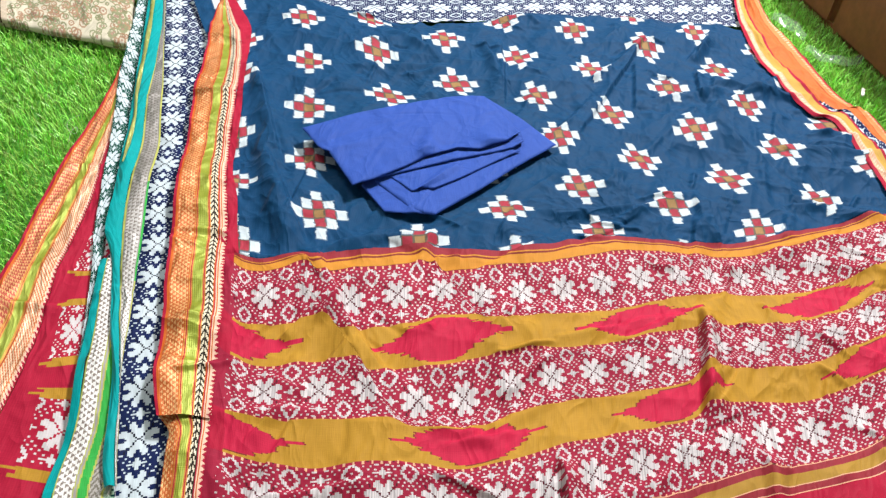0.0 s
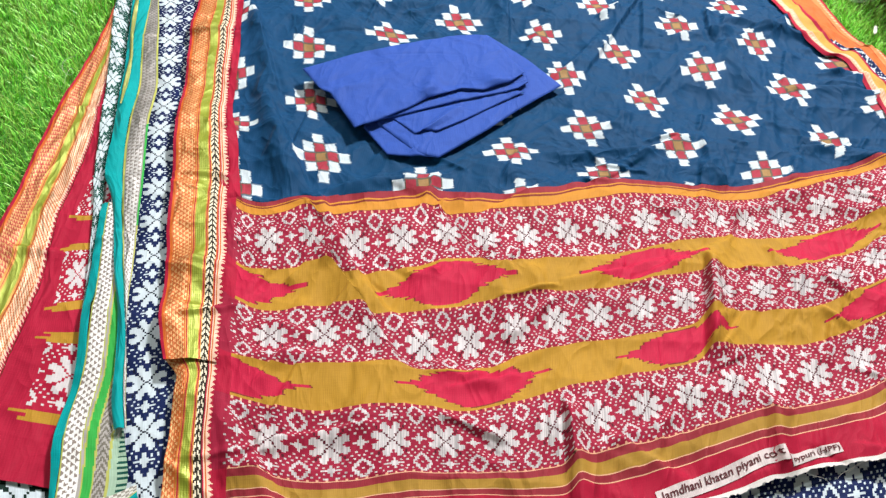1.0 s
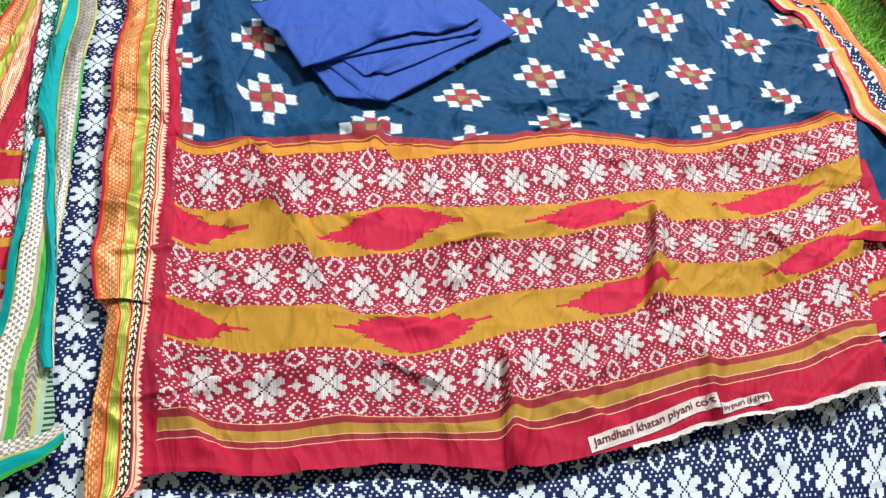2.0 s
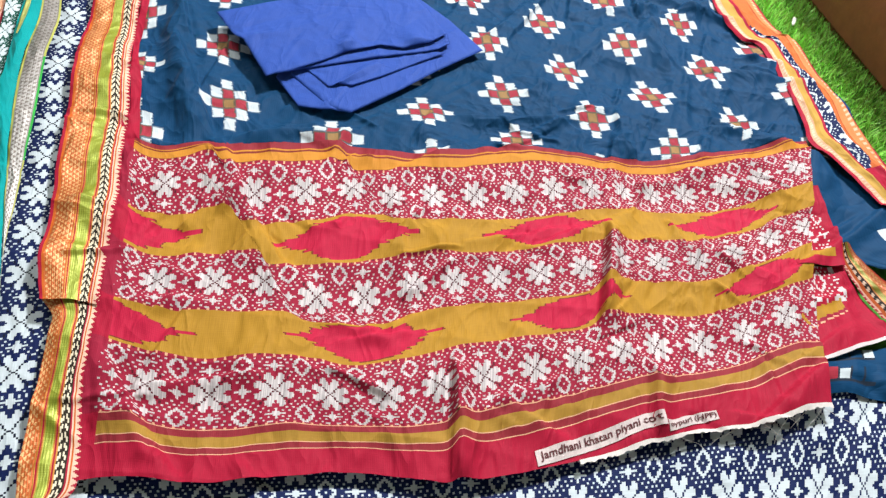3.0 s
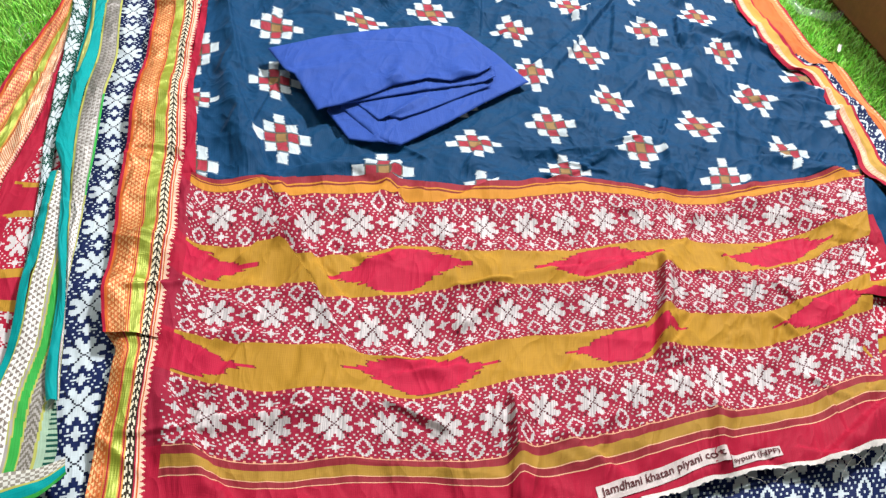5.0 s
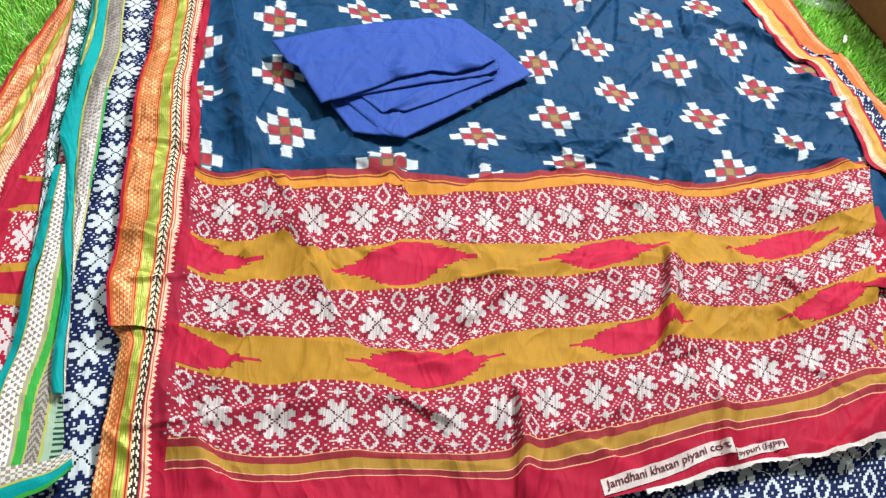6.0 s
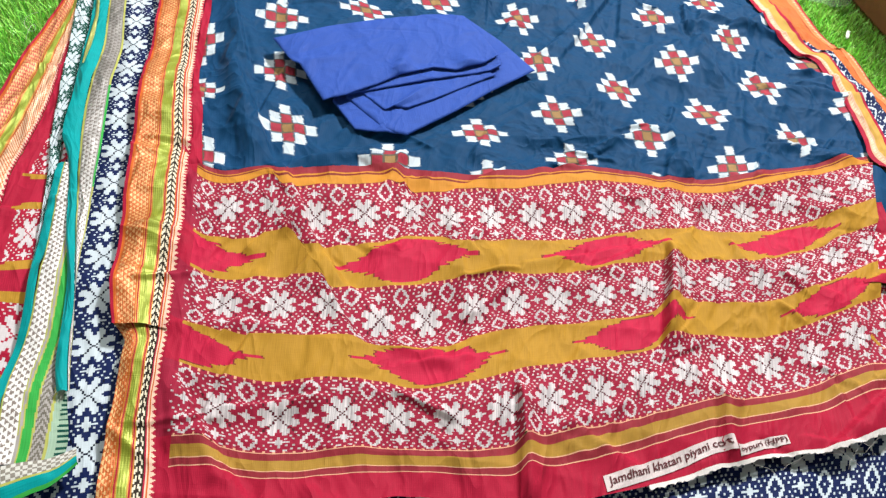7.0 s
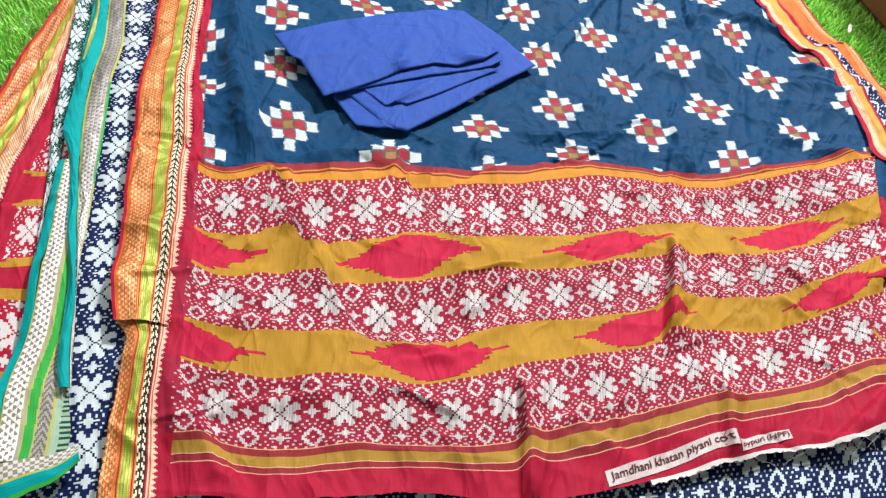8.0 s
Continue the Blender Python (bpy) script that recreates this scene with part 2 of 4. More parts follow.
PALLU_BASE, PALLU_BOX = (0.3657, 0.1904, 1.0672), (-0.26, 0.74, -0.03, 0.46)
PALLU_DY = [
    [-56, -13, 18, -9, 131, -22, 17, 20, -184, -146, -352, -300, -143, -21, 71, 145],
    [3, -22, 32, 17, -3, 47, -31, -11, 44, 79, 85, 124, 4, 62, 96, 104],
    [87, 25, 9, -42, -6, -76, -10, 10, 1, 6, 7, 48, 117, 134, 110, 60],
    [170, 116, -39, 13, -19, 15, 0, -24, -4, 16, 6, -6, 16, 63, 56, 20],
    [184, 95, -77, -45, -74, -67, -87, -82, -63, -71, -87, -83, -48, -34, -11, 10],
    [134, -29, -146, -89, -7, 64, -3, 21, 171, -92, -45, 22, -75, -72, -8, 30],
]

BODY_BASE, BODY_BOX = (-0.2671, 0.8345, 0.9990, 0.1662, -0.2164, 1.0045), (-0.08, 1.04, -0.16, 0.66)
BODY_DX = [
    [76, 60, 8, -33, -64, -91, -75, -48],
    [45, 70, -8, -8, -21, -85, -56, 17],
    [16, -21, 6, 24, 6, 19, -24, 93],
    [122, 48, -36, 20, 3, -24, 4, 140],
    [317, -45, -11, 50, -15, 12, -40, 11],
    [633, -37, -5, 2, 0, 9, -24, -31],
    [602, -28, -34, 10, 16, 1, -15, 29],
    [129, -226, 5, 4, -11, 117, -30, -14],
    [-265, -152, 0, 36, 41, 74, 22, -36],
]
BODY_DY = [
    [-86, -104, -38, 64, 78, 36, 34, 48],
    [-24, -71, -77, 88, 24, -25, 45, 145],
    [-8, 125, -25, 29, -13, 33, 36, 204],
    [-202, -49, -8, -62, -6, -10, 6, 94],
    [-582, 109, -43, 46, -47, 23, 37, -434],
    [-1192, 139, 22, -144, 29, -17, -3, -775],
    [-1129, 25, 87, -32, 63, -1, 91, -474],
    [-289, 331, -13, -155, 71, 2, 21, -132],
    [428, 188, -119, -215, -108, -31, 27, 121],
]


# ---- dyes ----
RED, MAROON, SCARLET = (0.38, 0.010, 0.036), (0.305, 0.014, 0.040), (0.48, 0.014, 0.05)
OCHRE, AMBER, CREAM, PEACH = (0.43, 0.222, 0.024), (0.55, 0.225, 0.028), (0.61, 0.55, 0.545), (0.72, 0.39, 0.24)
NAVY, INK, SNOW = (0.0025, 0.046, 0.122), (0.006, 0.014, 0.07), (0.56, 0.62, 0.65)
ORANGE, GOLD, LIME, COAL = (0.56, 0.12, 0.018), (0.72, 0.36, 0.07), (0.29, 0.33, 0.028), (0.03, 0.022, 0.015)
TEAL, FOREST, SILVER, LEAF, OLIVE = (0.0, 0.30, 0.30), (0.008, 0.07, 0.05), (0.36, 0.33, 0.30), (0.04, 0.36, 0.06), (0.42, 0.42, 0.10)
BROWN = (0.20, 0.03, 0.02)
MUSTARD, RUST = (0.39, 0.215, 0.036), (0.27, 0.026, 0.036)


def paint(shape, colour):
    c = np.empty(shape + (3,))
    c[:] = colour
    return c


def ikat(i, j):
    """True where the thread is white: an eight-petalled flower, stepped diamonds with dotted frames, small crosses; 26 by 30 threads."""
    i, j = np.asarray(i, int), np.asarray(j, int)
    x, y = (i + 13) % 26 - 13, (j + 15) % 30 - 15
    xd, yd = i % 26 - 13, j % 30 - 15
    ys, ring = np.rint(abs(y) * 0.8), np.rint(abs(yd) * 0.8)
    a, b = np.maximum(abs(x), ys).astype(int), np.minimum(abs(x), ys)
    low = np.choose(np.clip(a, 0, 10), (9, 0, 0, 0, 0, 0, 1, 2, 2, 9, 9))
    high = np.choose(np.clip(a, 0, 10), (0, 0, 1, 2, 3, 3, 4, 4, 3, 0, 0))
    flower = (a - b >= np.where(a <= 4, 1, 2)) & (b >= low) & (b <= high)
    d = abs(xd) + abs(yd)
    diamond = ((abs(xd) + ring >= 4) & (abs(xd) + ring <= 5) & (abs(xd) <= 4)) | (abs(xd) + ring == 0)
    dots = ((d == 9) & (xd % 2 == 1)) | ((d == 12) & (xd % 2 == 0))
    cross = lambda p, q: ((np.minimum(abs(p), abs(q)) == 0) & (np.maximum(abs(p), abs(q)) <= 3)) | (np.maximum(abs(p), abs(q)) <= 1)
    return flower | diamond | dots | cross(xd, y) | cross(x, yd)


def seam(i, j):
    """True along the dark diagonal threads that part the petals."""
    x, y = (np.asarray(i, int) + 13) % 26 - 13, (np.asarray(j, int) + 15) % 30 - 15
    return (abs(x) == np.rint(abs(y) * 0.8)) & (abs(x) <= 6)


# ---- building cloth ----
def mesh_part(name, verts, faces, uvs, dye, mats, mat_index, parent, label=""):
    """One mesh of quads with its dye, face by face, and the cloth's own metres as UV."""
    me = bpy.data.meshes.new(name)
    me.vertices.add(len(verts))
    me.vertices.foreach_set("co", np.asarray(verts, np.float32).ravel())
    n = len(faces)
    me.loops.add(4 * n)
    me.polygons.add(n)
    me.loops.foreach_set("vertex_index", np.asarray(faces, np.int32).ravel())
    me.polygons.foreach_set("loop_start", np.arange(0, 4 * n, 4, dtype=np.int32))
    me.polygons.foreach_set("use_smooth", np.ones(n, bool))
    if mat_index is not None:
        me.polygons.foreach_set("material_index", np.asarray(mat_index, np.int32).ravel())
    layer = me.uv_layers.new(name="UVMap")
    layer.data.foreach_set("uv", np.asarray(uvs, np.float32)[np.asarray(faces).ravel()].ravel())
    if dye is not None:
        at = me.attributes.new("dye", "FLOAT_COLOR", "FACE")
        at.data.foreach_set("color", np.c_[np.asarray(dye).reshape(-1, 3), np.ones(n)].astype(np.float32).ravel())
    for m in mats:
        me.materials.append(m)
    me.update(calc_edges=True)
    me.validate()
    ob = new(name, me)
    if parent is not None:
        ob.parent = parent
    if label:
        tagged(ob, label)
    return ob


class Weave:
    """Collects sheets of cells that become one mesh."""

    def __init__(self):
        self.v, self.f, self.uv, self.dye, self.mi, self.n = [], [], [], [], [], 0

    def add(self, us, vs, place, dye, metal=None, keep=None):
        """us, vs: lines of the cells; place(u, v) -> x, y, z; dye: colours, cell by cell (rows follow vs)."""
        u, v = np.meshgrid(us, vs)
        x, y, z = place(u, v)
        nr, nc = u.shape
        a = np.arange(nr * nc).reshape(nr, nc)
        q = np.stack([a[:-1, :-1], a[:-1, 1:], a[1:, 1:], a[1:, :-1]], -1).reshape(-1, 4)
        m = np.zeros(len(q), int) if metal is None else np.asarray(metal, int).ravel()
        d = np.asarray(dye).reshape(-1, 3)
        if keep is not None:
            k = np.asarray(keep).ravel()
            q, m, d = q[k], m[k], d[k]
        self.v.append(np.stack([x, y, z], -1).reshape(-1, 3))
        self.uv.append(np.stack([u, v], -1).reshape(-1, 2))
        self.f.append(q + self.n)
        self.dye.append(d)
        self.mi.append(m)
        self.n += nr * nc

    def build(self, name, parent, label="", mats=None):
        v, f = np.concatenate(self.v), np.concatenate(self.f)
        return mesh_part(name, v, f, np.concatenate(self.uv), np.concatenate(self.dye), mats or [COTTON, ZARI], np.concatenate(self.mi), parent, label)


def mids(lines):
    return (lines[1:] + lines[:-1]) / 2


def curve_points(points, t):
    """A smooth curve through points of the plan, t in 0..1."""
    p = np.array(points, float)
    p = np.vstack([2 * p[0] - p[1], p, 2 * p[-1] - p[-2]])
    n = len(points) - 1
    s = np.clip(np.asarray(t), 0, 1) * n
    k = np.minimum(s.astype(int), n - 1)
    f = (s - k)[..., None]
    a, b, c, d = p[k], p[k + 1], p[k + 2], p[k + 3]
    return 0.5 * (2 * b + (c - a) * f + (2 * a - 5 * b + 4 * c - d) * f ** 2 + (3 * b - a - 3 * c + d) * f ** 3)


def length_of(points):
    q = curve_points(points, np.linspace(0, 1, 60))
    return float(np.hypot(*(q[1:] - q[:-1]).T).sum())


def ribbon(weave, left, right, z, cell, pattern, width=None, amount=1.0, z_fn=None):
    """A strip of cloth between two curves of the plan. pattern(w, l) takes the share of the width and the metres along it."""
    ts = np.linspace(0, 1, 241)
    a, b = curve_points(left, ts), curve_points(right, ts)
    mid = (a + b) / 2
    run = np.concatenate([[0], np.cumsum(np.hypot(*(mid[1:] - mid[:-1]).T))])
    ln = float(run[-1])
    wd = width or float(np.median(np.hypot(*(b - a).T)))
    nw, nl = max(2, round(wd / cell)), max(2, round(ln / cell))
    ws, ls = np.linspace(0, wd, nw + 1), np.linspace(0, ln, nl + 1)

    def place(u, v):
        t = np.interp(v, run, ts)
        a, b = curve_points(left, t), curve_points(right, t)
        p = a + (b - a) * (u / wd)[..., None]
        x, y = p[..., 0], p[..., 1]
        zz = z + relief(x, y, amount)
        if z_fn:
            zz = zz + z_fn(u / wd, v)
        return x, y, zz

    w, l = np.meshgrid(mids(ws) / wd, mids(ls))
    dye, metal = pattern(w, l)
    weave.add(ws, ls, place, dye, metal)


def thing(name, label, category, at=(0, 0, 0), group="", kind=""):
    ob = new(name)
    ob.location = at
    return tagged(ob, label, category, group, kind)


# ---- setting ----
def box_mesh(name, lo, hi, mat, label="", kind="structure", bevel=0.0):
    bm = bmesh.new()
    bmesh.ops.create_cube(bm, size=1.0)
    for v in bm.verts:
        v.co = Vector([(lo[k] + hi[k]) / 2 + v.co[k] * (hi[k] - lo[k]) for k in range(3)])
    if bevel:
        bmesh.ops.bevel(bm, geom=bm.edges[:], offset=bevel, segments=3, affect="EDGES")
    me = bpy.data.meshes.new(name)
    bm.to_mesh(me)
    bm.free()
    me.materials.append(mat)
    ob = new(name, me)
    return tagged(ob, label, kind=kind)


box_mesh("floor", (-4, -3.4, -0.12), (4, 4.6, -0.026), PLASTER, "plain floor under the artificial turf")
box_mesh("wall_north", (-4, 4.6, -0.12), (4, 4.75, 2.9), PLASTER, "plain painted wall")
box_mesh("wall_west", (-4.15, -3.4, -0.12), (-4, 4.6, 2.9), PLASTER, "plain painted wall")
box_mesh("wall_east", (4, -3.4, -0.12), (4.15, 4.6, 2.9), PLASTER, "plain painted wall")
box_mesh("wall_south", (-4, -3.55, -0.12), (4, -3.4, 2.9), PLASTER, "plain painted wall")
box_mesh("ceiling", (-4.15, -3.55, 2.9), (4.15, 4.75, 3.05), PLASTER, "plain painted ceiling")
tagged(box_mesh("ground", (-2.6, -1.2, -0.024), (2.6, 3.4, -0.02), TURF, "green artificial turf mat laid over the floor"), category="turf")


def turf():
    """Bent blades of the turf where it lies bare."""
    rng = np.random.RandomState(3)
    zones = (((-1.15, -0.28), (0.62, 1.9), 62000), ((0.45, 1.05), (0.95, 2.1), 52000))
    base = []
    for (x0, x1), (y0, y1), n in zones:
        base.append(np.c_[rng.uniform(x0, x1, n), rng.uniform(y0, y1, n)])
    b = np.concatenate(base)
    n = len(b)
    tuft = np.floor(b / 0.008)
    b = (tuft + 0.5) * 0.008 + rng.normal(0, 0.0028, (n, 2))
    a = rng.uniform(0, 6.283, n)
    side = np.c_[-np.sin(a), np.cos(a)] * rng.uniform(0.0006, 0.0011, n)[:, None]
    out = np.c_[np.cos(a), np.sin(a)]
    h, lean = rng.uniform(0.010, 0.020, n), rng.uniform(0.003, 0.016, n)
    z0 = np.full(n, -0.0205)
    stack = lambda p, z: np.c_[p, z]
    m = b + out * (lean * 0.35)[:, None]
    t = b + out * lean[:, None]
    v = np.stack([stack(b - side, z0), stack(b + side, z0), stack(m + side * 0.9, z0 + h * 0.62), stack(m - side * 0.9, z0 + h * 0.62), stack(t + side * 0.25, z0 + h), stack(t - side * 0.25, z0 + h)], 1)
    k = np.arange(n)[:, None] * 6
    f = np.stack([k + [0, 1, 2, 3], k + [3, 2, 4, 5]], 1).reshape(-1, 4)
    v = v.reshape(-1, 3)
    ob = mesh_part("turf_blades", v, f, v[:, :2], None, [BLADE], None, None)
    return tagged(ob, "bright green bent plastic blades of artificial turf", "turf", kind="stuff")


turf()

# ---- printed saree: navy body, red end piece, orange border ----
LEVEL = 0.016
saree = thing("saree", "navy cotton saree with red patterned end spread over other sarees", "saree")


def lie_pallu(u, v):
    wu, wv = bspline((u - PALLU_BOX[0]) / (PALLU_BOX[1] - PALLU_BOX[0]), len(PALLU_DY[0])), bspline((v - PALLU_BOX[2]) / (PALLU_BOX[3] - PALLU_BOX[2]), len(PALLU_DY))
    x = u - 0.22 * (v - 0.22)
    y = PALLU_BASE[0] + PALLU_BASE[1] * u + PALLU_BASE[2] * v + np.einsum("...j,ji,...i->...", wv, np.array(PALLU_DY) * 0.001, wu) + tuck(u, v)
    return x, y, LEVEL + relief(x, y)


TOP_X, TOP_Y, _ = lie_pallu(np.linspace(-0.26, 0.74, 200), np.full(200, 0.436))


def lie_body(u, v):
    """The body lies flat under the blouse piece and dips under the end piece."""
    x, y = drape(u, v, BODY_BASE, BODY_BOX, BODY_DX, BODY_DY)
    press = np.exp(-((x - 0.02) / 0.17) ** 4 - ((y - 1.01) / 0.15) ** 4)
    dip = np.clip((np.interp(x, TOP_X, TOP_Y) - y) / 0.012 + 0.6, 0, 1)
    return x, y, LEVEL - 0.002 + relief(x, y, 1.25) * (1 - 0.7 * press) - 0.012 * dip


def flames(u, v, v0, v1, tips):
    """An ochre stripe with stepped red flames, each from tip to tip."""
    h = (v1 - v0) / 2
    q = abs(v - v0 - h) / h
    row = np.floor((v - v0) / 0.0036)
    c = paint(u.shape, OCHRE)
    for k, (lo, hi, lean) in enumerate(tips):
        centre, half = (lo + hi) / 2, (hi - lo) / 2
        jag = 0.005 * np.sin(row * 12.9898 + k * 5) * np.cos(row * 4.1 + k)
        step = np.floor(q * 7 + 0.5) / 7
        reach = np.where(q < 0.09, half * 0.92, half * (0.84 - step * 0.76)) + jag * (q >= 0.09)
        mid = centre + lean * (v - v0 - h)
        d = abs(u - mid)
        c[(d < reach + 0.002) & (q < 0.86)] = BROWN
        c[(d < reach) & (q < 0.83)] = SCARLET
    return c


U0, U1 = -0.235, 0.70


def pallu_edge(v):
    """The folded right edge of the end piece."""
    return np.interp(v, (0.0, 0.031, 0.057, 0.12, 0.16, 0.26, 0.312, 0.38, 0.443), (0.514, 0.526, 0.538, 0.569, 0.589, 0.645, 0.661, 0.689, 0.716))


# where the flowers of each band stand
FLOWERS_LOW = (-0.152, -0.094, -0.036, 0.015, 0.068, 0.117, 0.162, 0.215, 0.26, 0.31, 0.348, 0.404, 0.46, 0.514)
FLOWERS_MID = (-0.15, -0.094, -0.045, 0.011, 0.059, 0.109, 0.154, 0.201, 0.25, 0.302, 0.345, 0.395, 0.445, 0.492, 0.553)
FLOWERS_TOP = (-0.15, -0.1, -0.05, 0.005, 0.058, 0.106, 0.154, 0.205, 0.255, 0.305, 0.356, 0.399, 0.439, 0.482, 0.538, 0.597, 0.657)


def build_pallu():
    w = Weave()

    def strip(v0, v1, du, dv, fn):
        nu, nv = round((U1 - U0) / du), max(1, round((v1 - v0) / dv))
        us, vs = np.linspace(0, 1, nu + 1), np.linspace(v0, v1, nv + 1)
        s, v = np.meshgrid(mids(us), mids(vs))
        u = U0 + s * (pallu_edge(v) - U0)
        w.add(us, vs, lambda ss, vv: lie_pallu(U0 + ss * (pallu_edge(vv) - U0), vv), fn(u, v, vs))

    def stripes(stops):
        def fn(u, v, vs):
            c = paint(u.shape, RED)
            for lo, hi, col in stops:
                c[(v >= lo) & (v < hi) & (u > START)] = col
            return c
        return fn

    START = -0.190
    strip(0.0, 0.057, 0.005, 0.0009, stripes(((0.0295, 0.0307, PEACH), (0.0307, 0.0375, RUST), (0.0375, 0.0383, PEACH), (0.0383, 0.0492, MUSTARD), (0.0492, 0.0560, RUST), (0.0560, 0.057, PEACH))))
    rng = np.random.RandomState(17)

    def band(v0, v1, centres):
        pitch = (centres[-1] - centres[0]) / (len(centres) - 1)
        first, last = 2 * centres[0] - centres[1], 2 * centres[-1] - centres[-2]
        xs = np.array((first - pitch, first, *centres, last, last + pitch))
        rows = 44

        def fn(u, v, vs):
            i = np.floor(np.interp(u, xs, np.arange(len(xs)) * 26.0 - 52) + 0.5)
            j = np.floor((v - v0) / (v1 - v0) * rows) - 21
            c = paint(u.shape, MAROON)
            white = ikat(i, j) & (u > START + 0.004 * np.sin(j * 2.1)) & (abs(j) <= 20)
            c[white] = CREAM
            # single threads of the white lie apart
            c[white] *= rng.uniform(0.62, 1.12, (1, u.shape[1])).repeat(u.shape[0], 0)[white][:, None]
            c[seam(i, j) & (u > START)] = (0.09, 0.012, 0.02)
            c[(abs(j) >= 21) & (i % 4 == 0) & (u > START)] = PEACH
            return c

        strip(v0, v1, pitch / 52, (v1 - v0) / rows / 2, fn)

    band(0.057, 0.1315, FLOWERS_LOW)
    band(0.179, 0.252, FLOWERS_MID)
    band(0.312, 0.413, FLOWERS_TOP)
    strip(0.1315, 0.179, 0.002, 0.0015, lambda u, v, vs: np.where((u > START)[..., None], flames(u, v, 0.1315, 0.179, ((-0.29, -0.102, -0.6), (-0.031, 0.138, -0.5), (0.2, 0.345, 0.4), (0.441, 0.594, 0.5))), np.array(RED)))
    strip(0.252, 0.312, 0.002, 0.0015, lambda u, v, vs: np.where((u > START)[..., None], flames(u, v, 0.252, 0.312, ((-0.29, -0.104, -0.2), (-0.039, 0.131, 0.2), (0.194, 0.363, 0.2), (0.427, 0.599, 0.6))), np.array(RED)))
    strip(0.413, 0.443, 0.005, 0.001, stripes(((0.413, 0.4145, BROWN), (0.4145, 0.429, AMBER), (0.429, 0.432, BROWN), (0.432, 0.434, AMBER), (0.434, 0.443, RUST))))
    return w.build("pallu", saree, "red cotton end piece with white ikat flowers and ochre stripes")


pallu = build_pallu()


def build_body():
    w = Weave()
    nu, nv = 720, 480
    us, ts = np.linspace(-0.07, 1.03, nu + 1), np.linspace(0, 1, nv + 1)
    low = lambda u: -0.13 + 0 * u
    high = lambda u: np.interp(u, (-0.07, 0.12, 0.24, 0.36, 0.48, 0.6, 0.72, 0.84, 1.03), (0.60, 0.60, 0.605, 0.59, 0.583, 0.565, 0.568, 0.545, 0.50))
    vmap = lambda u, t: low(u) + t * (high(u) - low(u))
    u, t = np.meshgrid(mids(us), mids(ts))
    v = vmap(u, t)
    rng = np.random.RandomState(5)
    c = paint(u.shape, NAVY)
    m0 = np.floor(u / 0.12 + 0.5)
    n0 = np.floor(v / 0.0635 + 0.5)
    best = np.full(u.shape, 9.0)
    pu, pv = np.zeros_like(u), np.zeros_like(v)
    for dm in (-1, 0, 1):
        for dn in (-1, 0, 1):
            m, n = m0 + dm, n0 + dn
            a, b = (u - m * 0.12) / 0.0150, (v - n * 0.0635) / 0.0180
            d = np.where((m + n) % 2 == 1, a * a + b * b, 9e9)
            near = d < np.where(best == 9.0, 1e8, best)
            best = np.where(near, d, best)
            pu, pv = np.where(near, a, pu), np.where(near, b, pv)
    # threads slip a little sideways, row by row
    slip = rng.uniform(-0.07, 0.07, (u.shape[0], 1)) + rng.uniform(-0.03, 0.03, u.shape)
    pu = pu + slip * (abs(pv) > 0.3)
    ci, cj = np.floor(pu + 0.5), np.floor(pv + 0.5)
    dist = abs(ci) + abs(cj)
    fu, fv = abs(pu - ci), abs(pv - cj)
    edge = np.maximum(fu, fv)
    c[dist == 2] = SNOW
    c[(dist == 2) & (edge > 0.44)] = (0.12, 0.17, 0.23)
    c[dist == 1] = (0.35, 0.035, 0.055)
    c[(dist == 1) & (edge > 0.42)] = (0.13, 0.09, 0.07)
    c[dist == 0] = (0.31, 0.18, 0.07)
    c[(dist == 0) & (edge > 0.42)] = (0.12, 0.10, 0.06)
    w.add(us, ts, lambda uu, tt: lie_body(uu, vmap(uu, tt)), c)
    return w.build("body", saree, "navy cotton body printed with stepped white and red motifs")


build_body()


